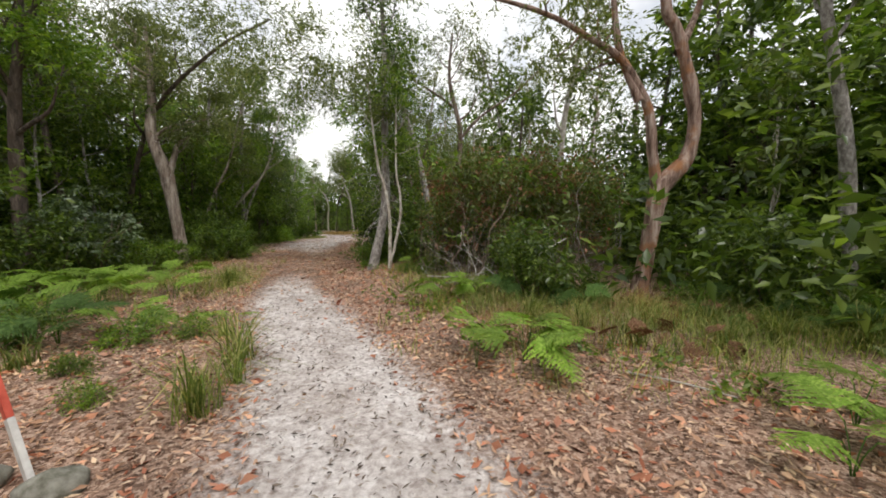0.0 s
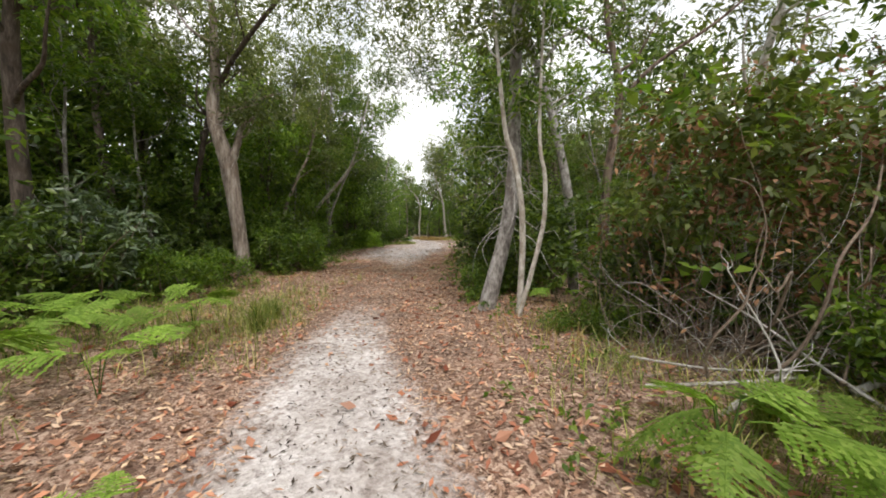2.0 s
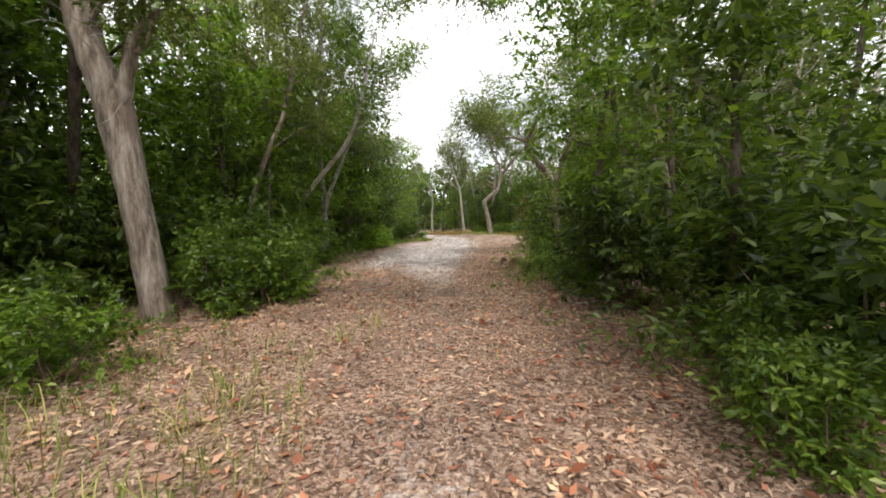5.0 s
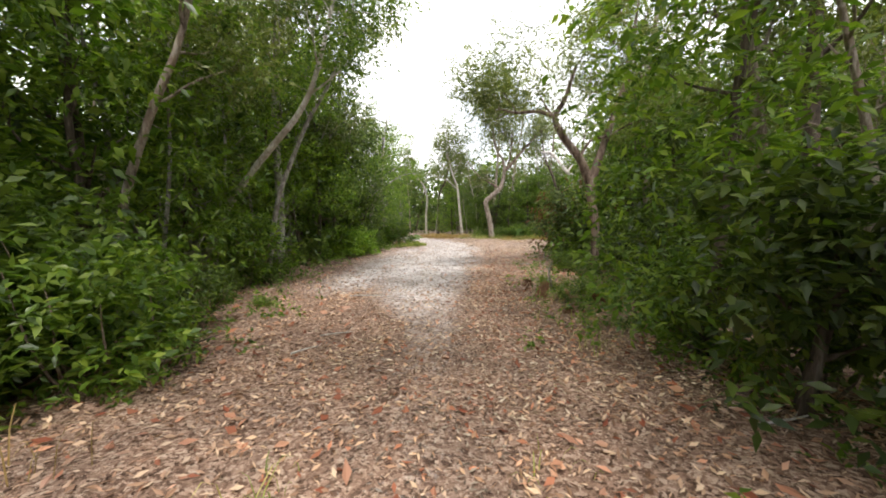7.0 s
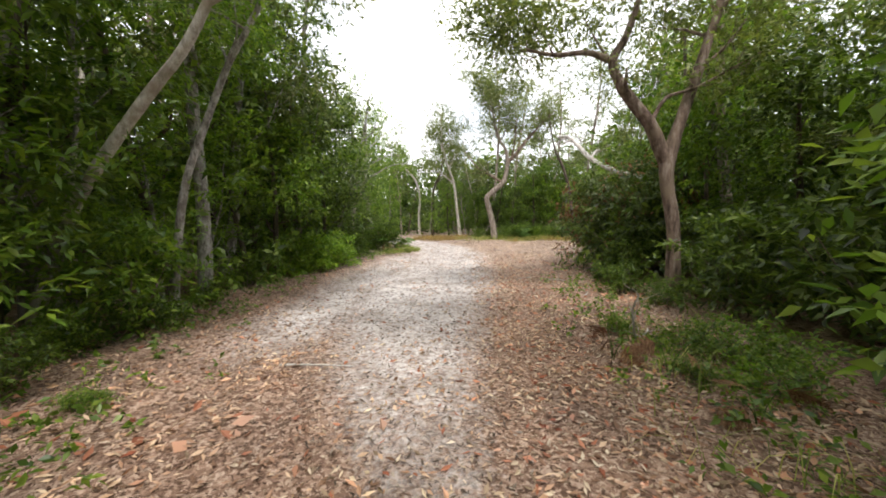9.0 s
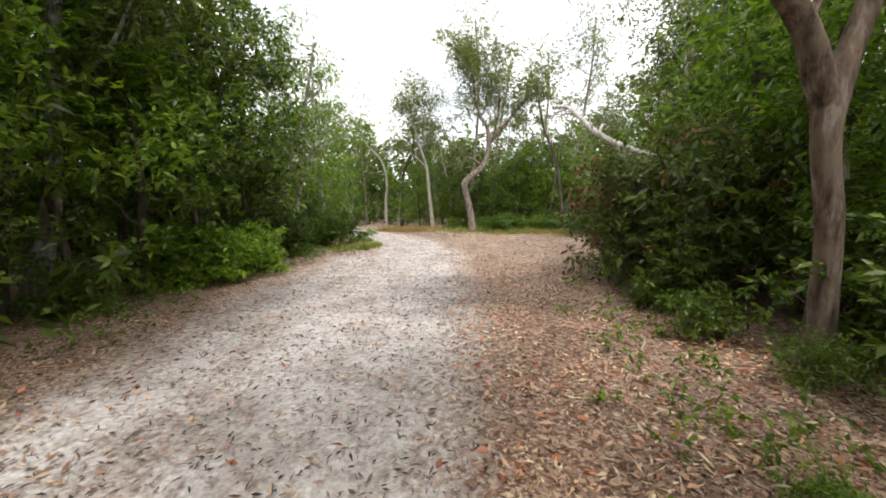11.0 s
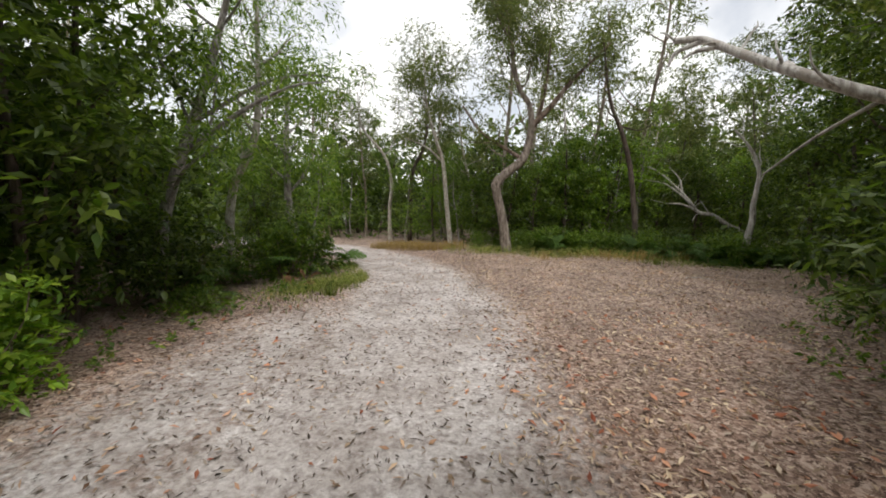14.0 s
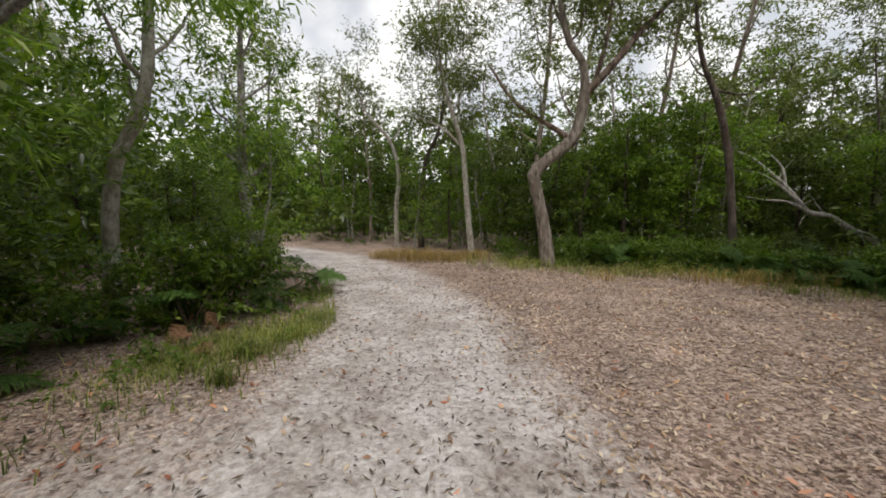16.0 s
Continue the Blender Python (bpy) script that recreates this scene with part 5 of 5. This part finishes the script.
for k, (x, y) in enumerate([(-9.0, 29.3), (-8.5, 28.9), (-9.4, 32.0), (5.2, 3.4), (5.8, 3.6), (4.6, 2.2), (4.9, 3.9), (5.9, 3.0), (3.9, 2.3), (5.4, 4.1), (5.0, 1.9), (4.3, 1.9), (7.9, 2.5), (-1.9, 17.2), (-1.6, 16.4), (-2.3, 17.6)]):
    fern("dead_fern", "withered rust-brown bracken frond clump", 480 + k, x, y, 3, 0.25, (3,), 0.6, "dead ferns", (0.4, 1.4), 35)


# ---- grass tussocks ----
def tussock(label, seed, x, y, n, height, mat, spread=0.08, lean=0.6):
    rng = np.random.default_rng(seed)
    v, f = blades(rng, x + rng.normal(0, spread, n), y + rng.normal(0, spread, n), height, 0.011, lean)
    v = v - [x, y, 0]
    t = thing("grass_tussock", label, "grass", "grass tussocks", pose(x, y, 0))
    tagged(part("blade_mass", np_mesh("blade_mass", v, f, mat), t), kind="stuff")
    return t


for k, (x, y, n, h) in enumerate([(-0.15, 0.95, 70, 0.62), (-0.3, 1.2, 50, 0.5), (-1.0, 2.9, 60, 0.4), (-2.6, 1.9, 80, 0.3), (-3.2, 6.9, 110, 0.6), (-3.4, 7.5, 80, 0.5), (3.2, 3.4, 80, 0.55), (3.8, 3.0, 80, 0.5), (2.3, 5.2, 80, 0.5), (1.6, 7.4, 70, 0.55), (1.9, 7.7, 70, 0.6),
                                  (-7.7, 28.3, 110, 0.2), (-7.95, 28.9, 120, 0.22), (-7.85, 29.6, 100, 0.2), (-0.15, 33.9, 70, 0.25), (4.2, 2.4, 70, 0.5), (5.2, 2.2, 80, 0.5), (-0.2, 1.6, 50, 0.7), (-0.45, 2.2, 50, 0.6), (-0.35, 1.9, 40, 0.7), (6.0, 2.4, 120, 0.6), (6.8, 2.1, 120, 0.6), (7.5, 2.8, 120, 0.6), (8.2, 2.2, 120, 0.6), (6.4, 3.4, 120, 0.6), (9.0, 3.0, 120, 0.6), (5.5, 2.9, 100, 0.55), (-1.8, 0.6, 60, 0.25)]):
    tussock("tuft of green grass on leaf litter", 500 + k, x, y, n, h, L_GRASS, 0.06, 1.2)


# ---- dead wood ----
def stick(name, label, points, r0, r1, mat=B_DEAD, group="", seed=1, twigs=0, tw_len=0.6, category="branch"):
    rng = np.random.default_rng(seed)
    t = thing(name, label, category, group)
    b = spline(line4(points, r0, r1), 4)
    part("main_limb", np_mesh("main_limb", *tube(b, 8, 0.08, rng), mat), t)
    for k in range(twigs):
        i = int(rng.integers(len(b) // 3, len(b)))
        w = unit(b[min(i + 1, len(b) - 1), :3] - b[i - 1, :3]) + 0.7 * rng.normal(size=3)
        part("twig", np_mesh("twig", *tube(spline(bough(rng, b[i, :3], w, tw_len * rng.uniform(0.5, 1.3), max(b[i, 3] * 0.4, 0.006), 0.05, 4, 0.35), 2), 5), mat), t)
    return t


dead = stick("dead_tree", "bleached dead tree leaning out over the clearing with a broken end", [(3.0, 27.0, -0.2), (2.7, 27.2, 1.6), (1.6, 27.6, 2.5), (0.2, 28.0, 3.05), (-0.48, 28.46, 3.54), (-0.83, 29.4, 4.22), (-1.12, 30.0, 4.7), (-1.56, 30.1, 4.75)], 0.11, 0.06, seed=601, twigs=7, tw_len=0.8, category="tree")
for k, (pts, r) in enumerate([([(-0.95, 29.7, 4.45), (-1.2, 30.0, 4.5), (-1.4, 30.1, 4.42)], 0.05), ([(-1.1, 30.0, 4.68), (-1.5, 30.15, 4.55), (-1.64, 30.1, 4.3)], 0.05), ([(-0.5, 28.5, 3.55), (-0.2, 29.2, 3.95), (0.1, 29.9, 4.1)], 0.045), ([(0.2, 28.0, 3.05), (0.0, 28.8, 2.7), (-0.3, 29.4, 2.2)], 0.03)]):
    part("broken_limb", np_mesh("broken_limb", *tube(spline(line4(pts, r, r * 0.45), 4), 7, 0.1, np.random.default_rng(640 + k)), B_DEAD), dead)
fallen = stick("fallen_branch", "bleached fallen branch with bare twigs caught in scrub", [(6.0, 39.7, 0.0), (5.4, 39.75, 0.7), (4.83, 39.8, 1.0), (4.2, 39.8, 1.42), (3.59, 39.8, 1.58), (3.2, 39.8, 2.05), (2.73, 39.8, 2.56), (1.89, 39.8, 3.29), (1.2, 39.8, 3.6)], 0.12, 0.03, seed=602, twigs=10, tw_len=1.0)
for k, (pts, r) in enumerate([([(3.5, 39.8, 1.65), (2.9, 39.7, 1.9), (2.3, 39.7, 1.95), (1.6, 39.7, 2.1)], 0.05), ([(3.3, 39.8, 1.9), (2.7, 39.7, 2.4), (2.1, 39.7, 2.8), (1.2, 39.7, 2.95)], 0.05), ([(2.9, 39.8, 2.4), (2.75, 39.8, 3.0), (2.3, 39.8, 3.5)], 0.05)]):
    part("side_limb", np_mesh("side_limb", *tube(spline(line4(pts, r, 0.012), 4), 6, 0.08, np.random.default_rng(650 + k)), B_DEAD), fallen)
stick("dead_tree", "slim pale dead tree with bare forked twigs among scrub", [(2.6, 34.7, -0.1), (2.62, 34.7, 0.7), (2.72, 34.7, 1.35), (2.7, 34.7, 1.8), (2.78, 34.7, 2.7), (2.55, 34.75, 3.4), (2.1, 34.8, 4.0)], 0.12, 0.03, seed=603, twigs=9, tw_len=1.0, category="tree")
stick("dead_sapling", "small bleached dead sapling with bare forked twigs", [(-1.9, 18.2, -0.05), (-1.95, 18.1, 0.2), (-2.0, 18.0, 0.42), (-1.95, 17.95, 0.6)], 0.018, 0.008, seed=606, twigs=7, tw_len=0.4, category="sapling")
for k, (pts, r) in enumerate([([(1.7, 5.75, 0.14), (2.3, 5.6, 0.3), (2.9, 5.75, 0.34), (3.6, 6.0, 0.3)], 0.022), ([(2.0, 5.3, 0.05), (2.4, 5.55, 0.25), (2.9, 5.9, 0.4), (3.3, 6.2, 0.7)], 0.028), ([(3.5, 5.2, 0.05), (3.0, 5.55, 0.4), (2.6, 5.9, 0.75), (2.2, 6.0, 1.0)], 0.016), ([(3.1, 5.6, 0.3), (3.7, 5.6, 0.7), (4.5, 5.7, 1.15)], 0.035), ([(1.6, 5.9, 0.35), (2.2, 5.75, 0.35), (2.8, 5.6, 0.45)], 0.014), ([(2.5, 5.4, 0.05), (2.6, 5.6, 0.5), (2.3, 5.8, 1.2)], 0.014)]):
    stick("fallen_branch", "grey dead branch lying against the vine thicket", pts, r, r * 0.4, B_DEAD, "branches in the thicket", 660 + k, 4, 0.6)
stick("leaning_stick", "thin grey dead stick leaning on a slender tree", [(7.82, 4.1, 0.0), (8.24, 4.12, 0.85), (8.72, 4.14, 1.62)], 0.02, 0.012, seed=604)
stick("fallen_log", "dark fallen log half hidden under leaves", [(-0.9, 26.0, 0.06), (0.2, 26.2, 0.1), (1.4, 26.1, 0.12)], 0.12, 0.09, B_DARK, seed=605, category="log")
for k, (x, y, a, ln) in enumerate([(-0.74, 13.2, 25, 0.5), (-5.4, 16.9, 5, 0.8), (-1.75, 18.4, 60, 0.5), (-1.9, 18.3, 100, 0.4), (4.0, 1.3, -40, 0.9), (1.3, 7.3, -35, 0.8), (-3.1, 22.6, 40, 0.5), (-2.4, 22.2, -20, 0.4), (-4.9, 14.6, 30, 0.4), (-5.0, 14.0, 60, 0.3), (-5.2, 26.9, 10, 0.12), (-2.0, 20.9, 70, 0.4), (1.2, 28.6, 10, 0.9), (-0.2, 31.4, -15, 0.5), (-6.5, 14.2, 70, 0.6)]):
    c, s = math.cos(radians(a)) * ln / 2, math.sin(radians(a)) * ln / 2
    z = float(lift(x, y)) + 0.018
    stick("fallen_stick", "dry bleached stick lying on leaf litter", [(x - c, y - s, z), (x + 0.03, y - 0.02, z + 0.02), (x + c, y + s, z + 0.005)], 0.012, 0.006, B_DEAD, "fallen sticks", 620 + k, 1, 0.2)


# tangle of dead vines over a shrub
def vine_thicket(x, y, seed, w, h, vines=170):
    rng = np.random.default_rng(seed)
    t = thing("vine_thicket", "tangled thicket of dry brown vines and dying leaves", "thicket", "", pose(x, y, float(lift(x, y))))
    fine = {B_TWIG: [], B_DEAD: []}
    for k in range(vines):
        p = np.array([rng.normal(0, w * 0.42), rng.normal(0, w * 0.42), -0.05])
        thick = k % 9 == 0
        b = bough(rng, p, (rng.normal(0, 0.5), rng.normal(0, 0.5), 0.9), h * rng.uniform(0.6, 1.5), rng.uniform(0.01, 0.018) if thick else rng.uniform(0.003, 0.006), rng.uniform(-0.25, 0.12), 7, 0.42)
        b[:, 2] = np.maximum(b[:, 2], 0.03)
        b[:, :2] *= np.minimum(1, 1.25 * w / np.maximum(np.hypot(b[:, 0], b[:, 1]), 0.01))[:, None]
        b[0, 2] = -0.05
        mat = B_DEAD if k % 4 == 1 else B_TWIG
        if thick:
            part("vine", np_mesh("vine", *tube(spline(b, 3), 5), mat), t)
        else:
            fine[mat].append(tube(spline(b, 3), 4))
    for mat, pieces in fine.items():
        tagged(part("vine_mass", np_mesh("vine_mass", *joined(pieces), mat), t), kind="stuff")
    for name, n, lo, rad, count, per, size, slim, mat in (("dead_leaves", 90, 0.25, 0.36, 6, 4, 0.085, 0.45, L_DEAD), ("green_leaves", 46, 0.5, 0.38, 12, 6, 0.1, 0.5, L_FINE), ("broad_leaves", 16, 0.3, 0.3, 4, 3, 0.17, 0.7, L_MID), ("orange_leaves", 7, 0.2, 0.25, 2, 2, 0.14, 0.6, L_RUST)):
        a, q = rng.uniform(0, 6.28, n), np.sqrt(rng.random(n))
        c = np.stack([np.cos(a) * q * w, np.sin(a) * q * w, rng.uniform(lo, 1.06, n) * h], -1)
        tagged(part(name, np_mesh(name, *sprays(rng, c, rad, count, per, size, slim, 0.25), mat), t), kind="stuff")


vine_thicket(2.5, 6.5, 701, 0.85, 2.5)
vine_thicket(3.9, 6.7, 702, 0.95, 2.7)
vine_thicket(5.2, 7.4, 704, 0.95, 2.5)
vine_thicket(-0.2, 24.9, 703, 0.9, 1.9, 110)


# shrub with withered rusty leaves that overhangs the litter
def rusty_shrub(x, y, seed, h, w):
    t = build_shrub("rusty_shrub", "overhanging dark shrub with many withered rust-brown leaves", seed, h, w, L_OLIVE, B_TWIG, stems=9, clumps=44, sprigs=12, per=6, size=0.14, slim=0.36, clump=0.34, hang=0.35, at=pose(x, y, float(lift(x, y))), low=0.14)
    rng = np.random.default_rng(seed + 1)
    a, q, z = rng.uniform(0, 6.28, 60), np.sqrt(rng.uniform(0.5, 1.2, 60)), rng.uniform(0.15, 1.0, 60)
    c = np.stack([np.cos(a) * q * w, np.sin(a) * q * w, z * h], -1)
    tagged(part("withered_leaves", np_mesh("withered_leaves", *sprays(rng, c, 0.3, 5, 5, 0.13, 0.36, 0.5), L_DEAD), t), kind="stuff")


rusty_shrub(-0.95, 24.3, 711, 2.4, 0.9)
rusty_shrub(-0.1, 23.5, 713, 2.9, 1.0)


# tall shrub with pale glossy leaves under the trees
L_GLOSS = leaf_mat("glossy_grey_green_leaf", (0.07, 0.11, 0.06), (0.12, 0.17, 0.1), (0.2, 0.25, 0.16), 0.25, 0.28, 0.6)
build_shrub("glossy_shrub", "tall open shrub with glossy grey-green leaves", 715, 2.5, 0.6, L_GLOSS, B_TWIG, stems=7, clumps=16, sprigs=7, per=6, size=0.17, slim=0.3, clump=0.26, at=pose(-6.6, 7.2, float(lift(-6.6, 7.2))), low=0.4)
build_shrub("glossy_shrub", "tall open shrub with glossy grey-green leaves", 716, 2.1, 0.6, L_GLOSS, B_TWIG, stems=7, clumps=14, sprigs=7, per=6, size=0.16, slim=0.3, clump=0.26, at=pose(-7.6, 7.9, float(lift(-7.6, 7.9))), low=0.4)


# ---- marker stake and rock ----
def stake(x, y):
    t = thing("marker_stake", "leaning white wooden marker stake with red top", "stake", "", pose(x, y, -0.02, 4, -24, -30))
    for name, z0, z1, mat in (("post", -0.1, 0.4, plain_mat("weathered_white_paint", (0.5, 0.48, 0.46), (0.68, 0.66, 0.63), 12)), ("red_band", 0.4, 0.72, plain_mat("faded_red_paint", (0.42, 0.06, 0.035), (0.56, 0.1, 0.06), 14))):
        bm = bmesh.new()
        bmesh.ops.create_cube(bm, size=1, matrix=Matrix.Translation((0, 0, (z0 + z1) / 2)) @ Matrix.Diagonal((0.09, 0.035, z1 - z0, 1)))
        bmesh.ops.bevel(bm, geom=bm.edges[:], offset=0.005, segments=2, affect="EDGES")
        me = bpy.data.meshes.new(name)
        bm.to_mesh(me)
        me.materials.append(mat)
        part(name, me, t, "faded red painted top" if name == "red_band" else "")


def rock(x, y, seed, size, label):
    rng = np.random.default_rng(seed)
    bm = bmesh.new()
    bmesh.ops.create_icosphere(bm, subdivisions=3, radius=1)
    for v in bm.verts:
        k = 1 + 0.22 * noise.noise(v.co * 1.4 + Vector((seed, 0, 0))) + 0.07 * noise.noise(v.co * 5)
        v.co = Vector((v.co.x * size[0], v.co.y * size[1], v.co.z * size[2])) * k
    me = bpy.data.meshes.new("rock")
    bm.to_mesh(me)
    for p in me.polygons:
        p.use_smooth = True
    me.materials.append(M_ROCK)
    ob = part("rock", me, at=pose(x, y, float(lift(x, y)) + size[2] * 0.25, 0, 0, 40 * seed))
    return tagged(ob, label, "rock", "rocks")


M_ROCK = plain_mat("mossy_grey_rock", (0.09, 0.085, 0.06), (0.27, 0.26, 0.22), 14, 0.95, 0.03)
stake(-0.72, 0.22)
rock(-0.5, 0.12, 1, (0.17, 0.13, 0.11), "mossy grey rock beside the stake")
rock(-0.95, 0.15, 2, (0.14, 0.11, 0.09), "grey rock at the stake's foot")
